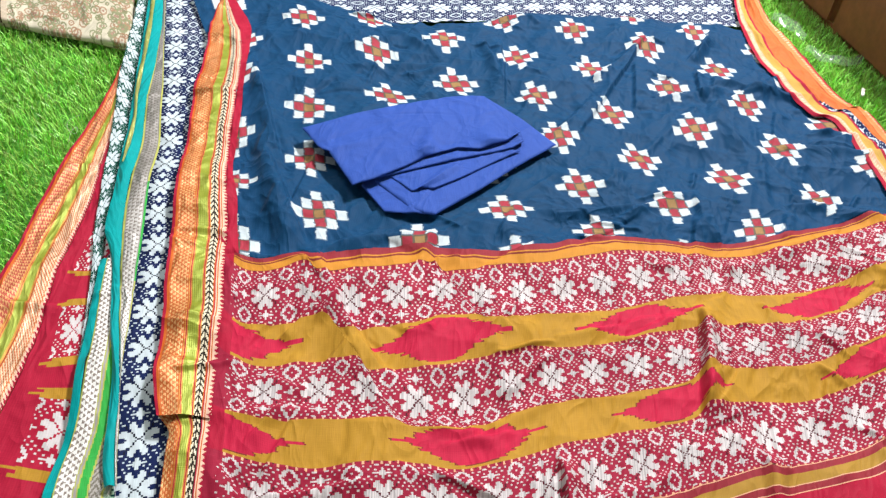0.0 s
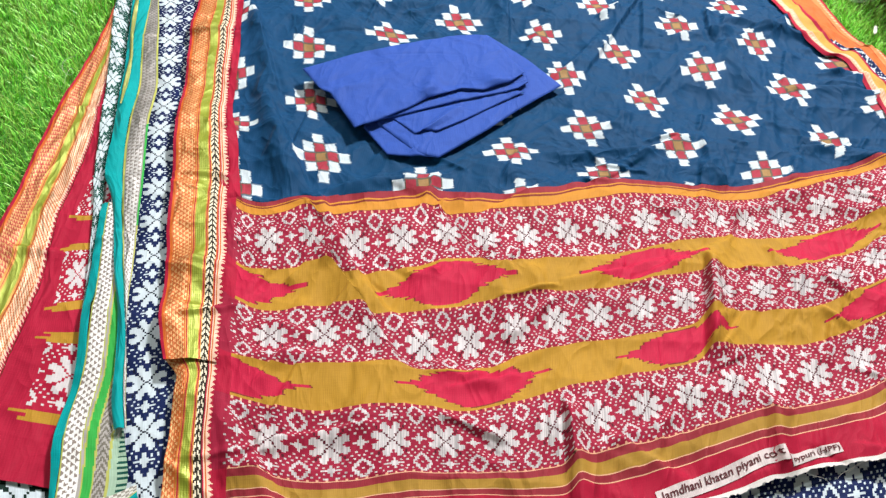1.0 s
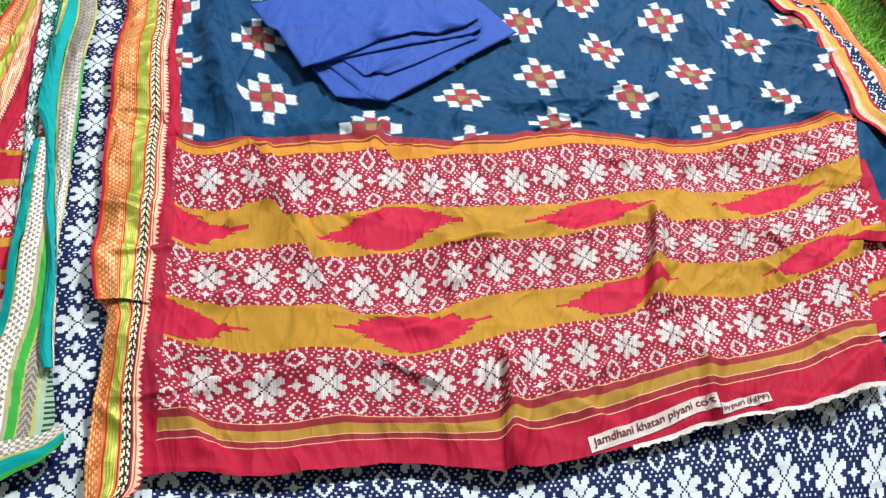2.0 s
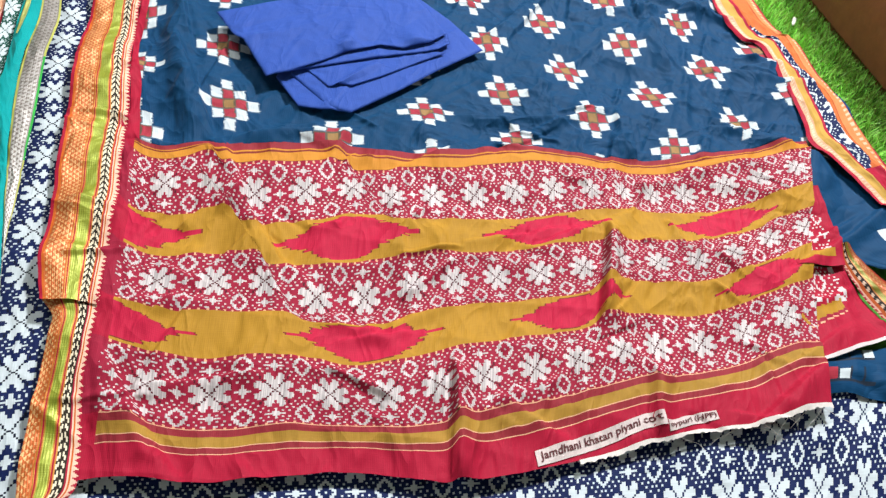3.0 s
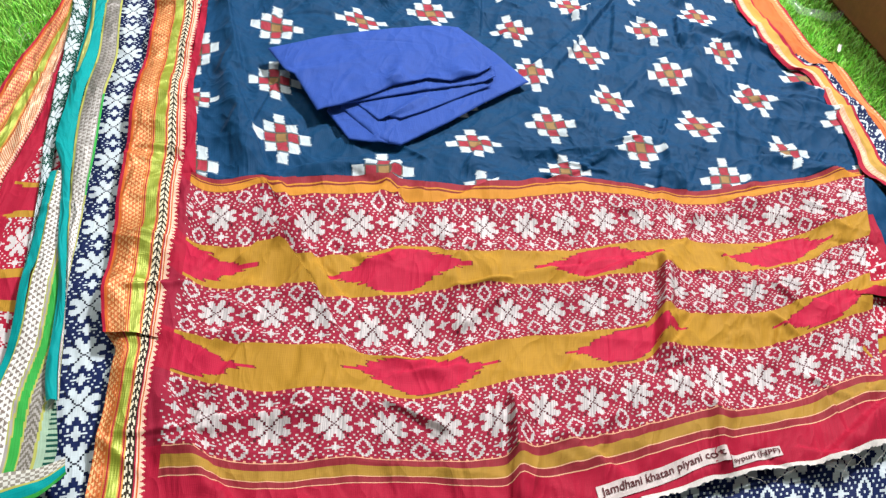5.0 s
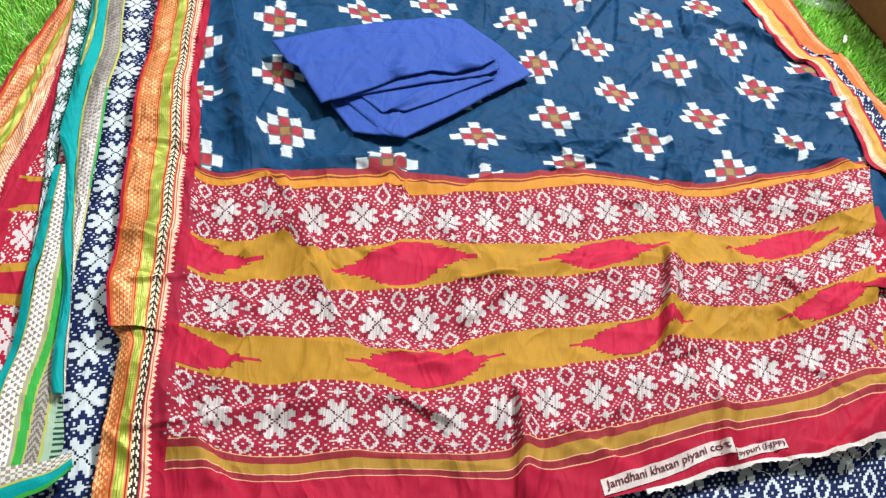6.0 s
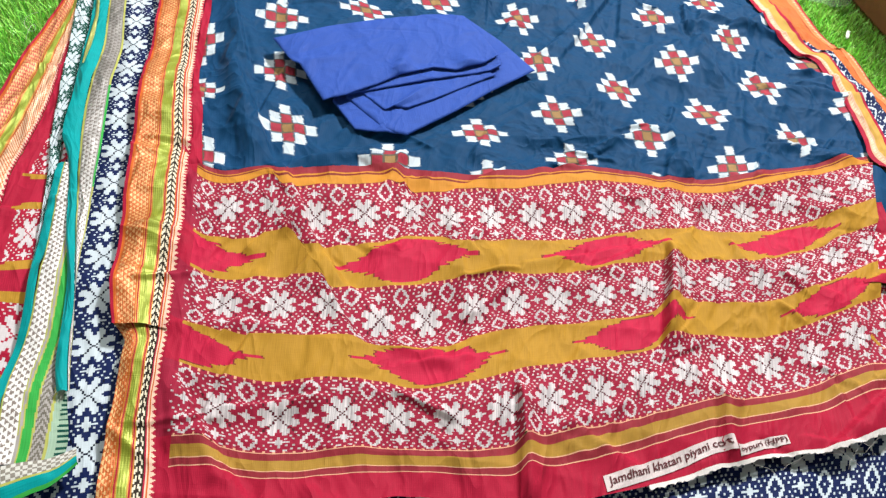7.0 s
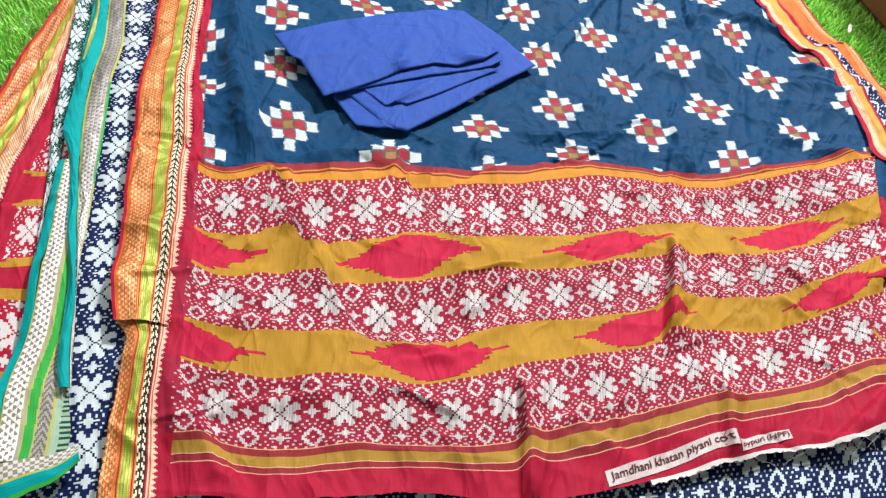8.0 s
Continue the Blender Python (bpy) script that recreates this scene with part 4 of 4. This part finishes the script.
def build_under_end():
    """The turned-under corner of the end piece with its border, and the body folded below it."""
    zero = lambda a: np.zeros(a.shape, bool)
    w = Weave()

    def low(a, l):
        c = paint(a.shape, RED)
        cell = 0.0026
        a = (a - 0.2) / 0.8
        c[ikat(np.floor(a * 0.07 / cell) + 5, np.floor(l / cell) + 3) & (a < 0.75) & (l > 0.075)] = CREAM
        k = l - 0.02 * a
        c[l < 0.004] = CREAM
        c[(k > 0.045) & (k < 0.047) & (a < 0.6)] = PEACH
        c[(k > 0.047) & (k < 0.052) & (a < 0.6)] = MAROON
        c[(k > 0.052) & (k < 0.068) & (a < 0.6)] = OCHRE
        return c, zero(a)

    ribbon(w, [(0.545, 0.554), (0.562, 0.634), (0.577, 0.710)], [(0.678, 0.621), (0.662, 0.672), (0.648, 0.728)], 0.012, 0.0026, low, width=0.085, z_fn=lambda a, l: 0.004 * np.sin(3 * a + l * 25))

    def top(a, l):
        c = paint(a.shape, RED)
        cell = 0.0026
        a = (a - 0.35) / 0.65
        c[ikat(np.floor(a * 0.05 / cell) + 3, np.floor(l / cell) + 9) & (a < 0.7) & (l > 0.03) & (l < 0.10)] = CREAM
        c[(l > 0.015) & (l < 0.028) & (a < 0.75)] = OCHRE
        return c, zero(a)

    ribbon(w, [(0.576, 0.706), (0.590, 0.776), (0.619, 0.861)], [(0.648, 0.724), (0.653, 0.794), (0.649, 0.864)], 0.013, 0.0026, top, width=0.065, z_fn=lambda a, l: 0.004 * np.exp(-(l / 0.02) ** 2))
    w.build("turned_corner", pallu, "red corner of the end piece turned under")
    w = Weave()
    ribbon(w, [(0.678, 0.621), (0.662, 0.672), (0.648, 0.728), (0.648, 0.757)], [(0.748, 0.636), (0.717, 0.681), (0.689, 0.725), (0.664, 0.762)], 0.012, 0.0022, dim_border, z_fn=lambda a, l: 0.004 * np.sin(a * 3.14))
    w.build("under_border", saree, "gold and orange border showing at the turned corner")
    w = Weave()

    def blue(a, l):
        c = paint(a.shape, NAVY)
        x, y = (l - 0.165) / 0.017, (a * 0.06 - 0.052) / 0.014
        d = abs(np.floor(x + 0.5)) + abs(np.floor(y + 0.5))
        c[d == 1] = SNOW
        c[d == 0] = RED
        return c, zero(a)

    ribbon(w, [(0.656, 0.945), (0.641, 0.853), (0.647, 0.790), (0.656, 0.752), (0.701, 0.731)], [(0.700, 0.948), (0.734, 0.900), (0.764, 0.848), (0.793, 0.785), (0.801, 0.719)], 0.009, 0.0025, blue, width=0.06, z_fn=lambda a, l: 0.004 * np.sin(a * 5 + l * 30))
    w.build("under_body", saree, "navy body showing below the folded border")
    w = Weave()

    def roll(a, l):
        c = paint(a.shape, NAVY)
        i, j = np.floor(l / 0.017), np.floor(a * 4.0)
        d = abs((i + j) % 6 - 2)
        c[(d <= 1)] = SNOW
        c[(d == 0) | ((d == 1) & (j % 2 == 0))] = (0.36, 0.03, 0.05)
        edge = np.maximum(abs(l / 0.017 - i - 0.5), abs(a * 4.0 - j - 0.5)) > 0.42
        c[edge] = (0.02, 0.03, 0.05)
        c[(a > 0.55) & (j == 2)] = NAVY
        c[(l > 0.085) & (l < 0.13)] = NAVY
        c[j == 0] = NAVY
        return c, zero(a)

    ribbon(w, [(0.544, 0.522), (0.585, 0.534), (0.629, 0.533), (0.718, 0.543)], [(0.558, 0.576), (0.602, 0.589), (0.652, 0.603), (0.755, 0.632)], 0.006, 0.0028, roll, width=0.05, z_fn=lambda a, l: 0.006 * np.sin(a * 3.14))
    w.build("under_fold", saree, "navy fold with white and red squares in the gap")


build_under_end()


# ---- hem, printed strip and its words ----
def yarn(points, parent=None, thick=0.0003):
    cu = bpy.data.curves.new("loose_thread", "CURVE")
    cu.dimensions, cu.bevel_depth, cu.bevel_resolution = "3D", thick, 1
    sp = cu.splines.new("NURBS")
    sp.points.add(len(points) - 1)
    sp.use_endpoint_u, sp.order_u = True, 4
    for k, p in enumerate(points):
        sp.points[k].co = (*p, 1)
    cu.materials.append(WHITE_YARN)
    ob = new("loose_thread", cu)
    ob.parent = parent
    return ob


def build_hem():
    w = Weave()
    us, vs = np.linspace(0.235, 0.514, 120), np.linspace(-0.0028, 0.0002, 4)
    rng = np.random.RandomState(11)
    fray = rng.uniform(-0.0012, 0.0006, 120)

    def place(u, v):
        x, y, z = lie_pallu(u, v + np.where(v < -0.0025, fray[None, :], 0))
        return x, y, z + 0.0008

    w.add(us, vs, place, paint((3, 119), (0.7, 0.64, 0.6)))
    w.build("selvedge", pallu, "frayed white selvedge")
    for k in range(10):
        u = rng.uniform(0.33, 0.51)
        du, ln = rng.uniform(-0.03, 0.03), rng.uniform(0.004, 0.013)
        points = []
        for q in range(5):
            f = q / 4
            x, y, z = lie_pallu(np.array([u + du * f + rng.uniform(-0.004, 0.004)]), np.array([-0.003 - ln * f]))
            points.append((float(x[0]), float(y[0]), max(0.0085, float(z[0]) - 0.006 * f)))
        yarn(points, pallu, 0.00022)


build_hem()


def printed_words(words, u0, u1, v0, v1):
    """A white strip printed on the hem, with its words."""
    w = Weave()
    long, high = u1[0] - u0[0], v1[0] - v0[0]
    us, vs = np.linspace(0, long, 60), np.linspace(0, high, 5)
    up = lambda s, t, lift: (lambda x, y, z: (x, y, z + lift))(*lie_pallu(u0[0] + (u1[0] - u0[0]) * s, v0[0] + (v0[1] - v0[0]) * s + t * ((v1[0] - v0[0]) + ((v1[1] - v0[1]) - (v1[0] - v0[0])) * s)))
    w.add(us, vs, lambda s, t: up(s / long, t / high, 0.0009), paint((4, 59), (0.62, 0.52, 0.5)))
    strip = w.build("printed_strip", pallu, "white printed strip on the red hem")
    fc = bpy.data.curves.new("lettering", "FONT")
    fc.body, fc.size, fc.fill_mode, fc.resolution_u, fc.offset = words, 1.0, "FRONT", 3, 0.014
    tmp = new("lettering", fc)
    bpy.context.view_layer.update()
    me = bpy.data.meshes.new_from_object(tmp.evaluated_get(bpy.context.evaluated_depsgraph_get()))
    bpy.data.objects.remove(tmp)
    co = np.array([tuple(v.co) for v in me.vertices])
    lo, hi = co.min(0), co.max(0)
    s = 0.03 + 0.94 * (co[:, 0] - lo[0]) / (hi[0] - lo[0])
    t = 0.18 + 0.66 * (co[:, 1] - lo[1]) / (hi[1] - lo[1])
    x, y, z = up(s, t, 0.0016)
    me.vertices.foreach_set("co", np.stack([x, y, z], -1).astype(np.float32).ravel())
    me.materials.append(PRINT_INK)
    ob = new("lettering", me)
    ob.parent = strip
    tagged(ob, "dark printed lettering")


printed_words("Jamdhani khatan piyani cot", (0.194, 0), (0.325, 0), (0.0015, 0.0095), (0.0145, 0.0215))
printed_words("oypuri (HPF)", (0.3265, 0), (0.385, 0), (0.0035, 0.0075), (0.0140, 0.0155))

# ---- folded blouse piece ----
def pad(name, corners, heights, thick, parent, seed, mat, fold=None, n=36, dye=None):
    """A folded layer of cloth: a soft slab over four corners of the plan, with rounded, slightly wavy edges."""
    rng = np.random.RandomState(seed)
    ph = rng.uniform(0, 6.283, 6)
    s, t = np.meshgrid(np.linspace(0, 1, n + 1), np.linspace(0, 1, n + 1))
    c = np.array(corners, float)
    wave_s = 0.010 * np.sin(t * 9 + ph[0]) * (s - 0.5) + 0.006 * np.sin(t * 21 + ph[1]) * (s - 0.5)
    wave_t = 0.010 * np.sin(s * 8 + ph[2]) * (t - 0.5) + 0.006 * np.sin(s * 19 + ph[3]) * (t - 0.5)
    ss, tt = s + wave_s, t + wave_t
    mix = lambda q: ((1 - ss) * (1 - tt))[..., None] * q[0] + (ss * (1 - tt))[..., None] * q[1] + (ss * tt)[..., None] * q[2] + ((1 - ss) * tt)[..., None] * q[3]
    p = mix(c)
    zc = mix(np.array(heights, float)[:, None])[..., 0]
    rim = np.minimum(np.minimum(s, 1 - s), np.minimum(t, 1 - t))
    soft = np.clip(rim / 0.03, 0, 1)
    dents = np.zeros_like(s)
    for _ in range(34):
        ca, cs, ct, cl = rng.uniform(0, 3.14), rng.uniform(0, 1), rng.uniform(0, 1), rng.uniform(0.08, 0.3)
        along, across = (s - cs) * np.cos(ca) + (t - ct) * np.sin(ca), -(s - cs) * np.sin(ca) + (t - ct) * np.cos(ca)
        dents += rng.uniform(-0.0014, 0.0024) * np.exp(-(along / cl) ** 2 - (across / rng.uniform(0.008, 0.035)) ** 2)
    top = zc + thick * np.sqrt(1 - (1 - soft) ** 2) + dents * (thick / 0.004) + 0.0011 * np.sin(s * 7 + t * 4 + ph[4]) + 0.0009 * np.sin(t * 13 - s * 5 + ph[5])
    if fold is not None:
        top = top + fold(s, t)
    bottom = zc - 0.0002
    m = n + 1
    va = np.stack([p[..., 0], p[..., 1], top], -1).reshape(-1, 3)
    vb = np.stack([p[..., 0], p[..., 1], np.minimum(bottom, top - 0.0003)], -1).reshape(-1, 3)
    a = np.arange(m * m).reshape(m, m)
    q = np.stack([a[:-1, :-1], a[:-1, 1:], a[1:, 1:], a[1:, :-1]], -1).reshape(-1, 4)
    qb = q[:, ::-1] + m * m
    ring = np.concatenate([a[0, :-1], a[:-1, -1], a[-1, :0:-1], a[:0:-1, 0]])
    nxt = np.roll(ring, -1)
    side = np.stack([ring, ring + m * m, nxt + m * m, nxt], -1)
    v = np.concatenate([va, vb])
    colours = None
    if dye is not None:
        sc, tc = np.meshgrid(mids(np.linspace(0, 1, n + 1)), mids(np.linspace(0, 1, n + 1)))
        d = dye(sc, tc).reshape(-1, 3)
        colours = np.concatenate([d, d, np.repeat(d.mean(0)[None], len(side), 0)])
    return mesh_part(name, v, np.concatenate([q, qb, side]), v[:, :2], colours, [mat], None, parent)


def flap(name, south, east, north, west, thick, parent, seed, fold=None, n=90):
    """A layer of folded cloth between four edges of the plan, each a run of points with heights, with crisp rims."""
    t = np.linspace(0, 1, n + 1)

    def run(points):
        p = np.array(points, float)
        k = np.concatenate([[0], np.cumsum(np.hypot(*(p[1:, :2] - p[:-1, :2]).T))])
        return np.stack([np.interp(t, k / k[-1], p[:, a]) for a in range(3)], -1)

    a, b, c, d = run(south), run(east), run(north), run(west)
    s, r = np.meshgrid(t, t)
    s3, r3 = s[..., None], r[..., None]
    p = (1 - r3) * a[None] + r3 * c[None] + (1 - s3) * d[:, None] + s3 * b[:, None] - ((1 - s3) * (1 - r3) * a[0] + s3 * (1 - r3) * a[-1] + (1 - s3) * r3 * c[0] + s3 * r3 * c[-1])
    rng = np.random.RandomState(seed)
    z = p[..., 2].copy()
    for _ in range(26):
        ca, cs, ct, cl = rng.uniform(0, 3.14), rng.uniform(0, 1), rng.uniform(0, 1), rng.uniform(0.08, 0.35)
        along, across = (s - cs) * np.cos(ca) + (r - ct) * np.sin(ca), -(s - cs) * np.sin(ca) + (r - ct) * np.cos(ca)
        z += rng.uniform(-0.0012, 0.0016) * np.exp(-(along / cl) ** 2 - (across / rng.uniform(0.012, 0.05)) ** 2)
    if fold is not None:
        z += fold(s, r)
    rim = np.minimum(np.minimum(s, 1 - s), np.minimum(r, 1 - r))
    top = z + thick * np.sqrt(np.clip(rim / 0.015, 0, 1))
    m = n + 1
    v = np.concatenate([np.stack([p[..., 0], p[..., 1], top], -1).reshape(-1, 3), np.stack([p[..., 0], p[..., 1], z - 0.0005], -1).reshape(-1, 3)])
    g = np.arange(m * m).reshape(m, m)
    q = np.stack([g[:-1, :-1], g[:-1, 1:], g[1:, 1:], g[1:, :-1]], -1).reshape(-1, 4)
    ring = np.concatenate([g[0, :-1], g[:-1, -1], g[-1, :0:-1], g[:0:-1, 0]])
    nxt = np.roll(ring, -1)
    return mesh_part(name, v, np.concatenate([q, q[:, ::-1] + m * m, np.stack([ring, ring + m * m, nxt + m * m, nxt], -1)]), v[:, :2], None, [SATIN], None, parent)


def build_blouse():
    blouse = thing("blouse_piece", "royal blue cotton blouse piece folded on the navy saree", "cloth")
    flap("fold_layer", [(-0.099, 0.910, 0.0240), (-0.061, 0.859, 0.0240), (-0.038, 0.859, 0.0240), (-0.001, 0.862, 0.0245)], [(-0.001, 0.862, 0.0245), (0.029, 1.011, 0.0250)], [(-0.090, 1.040, 0.0250), (0.029, 1.011, 0.0250)], [(-0.099, 0.910, 0.0240), (-0.090, 1.040, 0.0250)], 0.0012, blouse, 1, None)
    flap("fold_layer", [(-0.082, 0.920, 0.0260), (-0.022, 0.864, 0.0250), (0.007, 0.860, 0.0250)], [(0.007, 0.860, 0.0250), (0.069, 0.928, 0.0250), (0.114, 0.983, 0.0250), (0.178, 1.051, 0.0260)], [(-0.062, 1.075, 0.0270), (0.064, 1.175, 0.0260), (0.126, 1.116, 0.0260), (0.178, 1.051, 0.0260)], [(-0.082, 0.920, 0.0260), (-0.062, 1.075, 0.0270)], 0.002, blouse, 2, None)
    flap("fold_layer", [(-0.063, 0.932, 0.0295), (-0.028, 0.902, 0.0290), (-0.008, 0.911, 0.0295), (0.002, 0.912, 0.0295)], [(0.002, 0.912, 0.0295), (0.036, 0.940, 0.0300), (0.069, 0.973, 0.0290), (0.104, 1.005, 0.0305), (0.122, 1.020, 0.0300)], [(-0.059, 1.054, 0.0310), (0.122, 1.020, 0.0300)], [(-0.063, 0.932, 0.0295), (-0.059, 1.054, 0.0310)], 0.0012, blouse, 3, lambda s, r: 0.004 * np.exp(-((s - 0.75) / 0.08) ** 2) * (r < 0.5))
    flap("fold_layer", [(-0.104, 0.905, 0.0325), (-0.043, 0.940, 0.0330), (0.032, 0.982, 0.0340), (0.079, 1.004, 0.0330), (0.111, 1.022, 0.0340), (0.127, 1.041, 0.0340)], [(0.127, 1.041, 0.0340), (0.122, 1.070, 0.0340)], [(-0.028, 1.073, 0.0340), (0.070, 1.134, 0.0340), (0.122, 1.070, 0.0340)], [(-0.104, 0.905, 0.0325), (-0.081, 0.984, 0.0340), (-0.028, 1.073, 0.0340)], 0.0012, blouse, 4, None)
    flap("top_flap", [(-0.109, 0.893, 0.0370), (-0.081, 0.913, 0.0370), (-0.044, 0.945, 0.0380), (-0.016, 0.973, 0.0390), (0.029, 1.001, 0.0400), (0.062, 1.004, 0.0385), (0.101, 1.030, 0.0390), (0.121, 1.057, 0.0390)], [(0.121, 1.057, 0.0390), (0.098, 1.102, 0.0380), (0.064, 1.158, 0.0360)], [(-0.203, 1.015, 0.0400), (-0.144, 1.060, 0.0390), (-0.076, 1.104, 0.0370), (0.015, 1.149, 0.0360), (0.064, 1.158, 0.0360)], [(-0.109, 0.893, 0.0370), (-0.139, 0.939, 0.0400), (-0.153, 0.959, 0.0430), (-0.164, 0.963, 0.0410), (-0.203, 1.015, 0.0400)], 0.0014, blouse, 5, lambda s, r: 0.010 * np.exp(-((s - 0.42 - 0.35 * r) / 0.045) ** 2) * np.clip(1 - r * 2.0, 0, 1) * np.clip(r * 14, 0, 1) + 0.007 * np.exp(-((s - 0.80) / 0.05) ** 2) * np.clip(1 - r * 3.0, 0, 1) * np.clip(r * 14 + 0.3, 0, 1) - 0.004 * np.exp(-((s - 0.58 - 0.3 * r) / 0.08) ** 2) * np.clip(1 - r * 1.6, 0, 1) * np.clip(r * 10, 0, 1))


build_blouse()


# ---- folded beige saree beyond the turf ----
def floral(s, t):
    x, y = s * 0.62, t * 0.34
    c = paint(s.shape, (0.56, 0.50, 0.38))
    rng = np.random.RandomState(23)
    for _ in range(420):
        cx, cy, r = rng.uniform(0.16, 0.62), rng.uniform(0, 0.34), rng.uniform(0.005, 0.016)
        d = np.hypot(x - cx, y - cy)
        c[abs(d - r) < 0.0025] = (0.24, 0.24, 0.13) if rng.rand() < 0.6 else (0.34, 0.20, 0.12)
        c[d < r * 0.35] = (0.36, 0.22, 0.16)
    edge = x < 0.15
    c[edge] = (0.52, 0.42, 0.31)
    for k in range(8):
        d = np.hypot(x - 0.09, y - 0.02 - 0.045 * k)
        c[edge & ((abs(d - 0.018) < 0.003) | (d < 0.006))] = (0.05, 0.025, 0.02)
    c[edge & ((abs(x - 0.055) < 0.003) | (abs(x - 0.125) < 0.003))] = (0.08, 0.04, 0.03)
    c[x < 0.045] = (0.58, 0.36, 0.06)
    return c


def build_beige():
    folded = thing("folded_saree", "beige floral saree folded flat on the turf", "saree")
    pad("under_layer", [(-0.886, 1.343), (-0.562, 1.274), (-0.688, 1.649), (-1.038, 1.616)], (-0.006, -0.006, -0.006, -0.006), 0.007, folded, 8, COTTON, n=150, dye=floral)
    pad("upper_layer", [(-0.883, 1.335), (-0.561, 1.269), (-0.686, 1.638), (-1.034, 1.605)], (0.0015, 0.0015, 0.002, 0.002), 0.008, folded, 9, COTTON, n=190, dye=floral)


build_beige()

# ---- sofa ----
def build_sofa():
    sofa = thing("sofa", "dark brown upholstered sofa standing on the turf", "sofa")
    for name, lo, hi, soft in (("base", (0.0, 0.0, 0.006), (0.85, 0.62, 0.27), 0.014), ("base", (0.004, 0.625, 0.006), (0.85, 1.6, 0.27), 0.014), ("plinth", (0.012, 0.01, 0.0), (0.82, 1.57, 0.02), 0.003)):
        p = box_mesh(name, lo, hi, LEATHER, kind="", bevel=soft)
        p.parent = sofa
    sofa.matrix_world = pose(0.898, 1.02, -0.018, 0, 0, 10.8)
    return sofa


build_sofa()


def build_film():
    """A crumpled clear plastic wrapper on the turf."""
    w = Weave()
    for left, right in (([(0.661, 1.632), (0.686, 1.595), (0.706, 1.543)], [(0.675, 1.663), (0.711, 1.644), (0.723, 1.577)]), ([(0.693, 1.496), (0.723, 1.451), (0.789, 1.452)], [(0.707, 1.523), (0.744, 1.483), (0.811, 1.498)])):
        ribbon(w, left, right, 0.001, 0.004, lambda a, l: (paint(a.shape, (0.7, 0.8, 0.7)), np.zeros(a.shape, bool)), amount=0.3, z_fn=lambda a, l: 0.006 * np.sin(a * 3.14) + 0.002 * np.sin(l * 120))
    ob = w.build("plastic_wrapper", None, mats=[FILM])
    tagged(ob, "crumpled clear plastic wrapper lying on the turf", "wrapper")


build_film()


def build_scrap():
    ob = pad("paper_scrap", [(0.754, 1.343), (0.762, 1.347), (0.772, 1.371), (0.765, 1.372)], (-0.004, -0.004, -0.003, -0.003), 0.001, None, 31, WHITE_YARN, n=8)
    tagged(ob, "small pale paper scrap lying on the turf", "scrap")


build_scrap()


# ---- loose threads ----
tagged(yarn([(-0.565, 1.059, -0.0035), (-0.575, 1.053, -0.0035), (-0.576, 1.036, -0.0035), (-0.565, 1.016, -0.0035), (-0.549, 1.006, -0.0035), (-0.550, 1.022, -0.0035), (-0.561, 1.033, -0.0035), (-0.558, 1.008, -0.0035), (-0.551, 0.988, -0.0035)]), "pale loose thread lying looped on the turf", "thread")
fringe_rng = random.Random(4)
for k in range(9):  # frayed end of the teal fold
    x, y = -0.2682 + 0.0109 * k / 8, 0.4319 + 0.0017 * k / 8
    lean, reach = fringe_rng.uniform(-0.006, 0.004), fringe_rng.uniform(0.006, 0.013)
    yarn([(x, y, 0.022), (x + lean * 0.3, y - reach * 0.4, 0.021), (x + lean, y - reach * 0.7, 0.0195), (x + lean * 1.3, y - reach, 0.018)], green_saree, 0.0002)
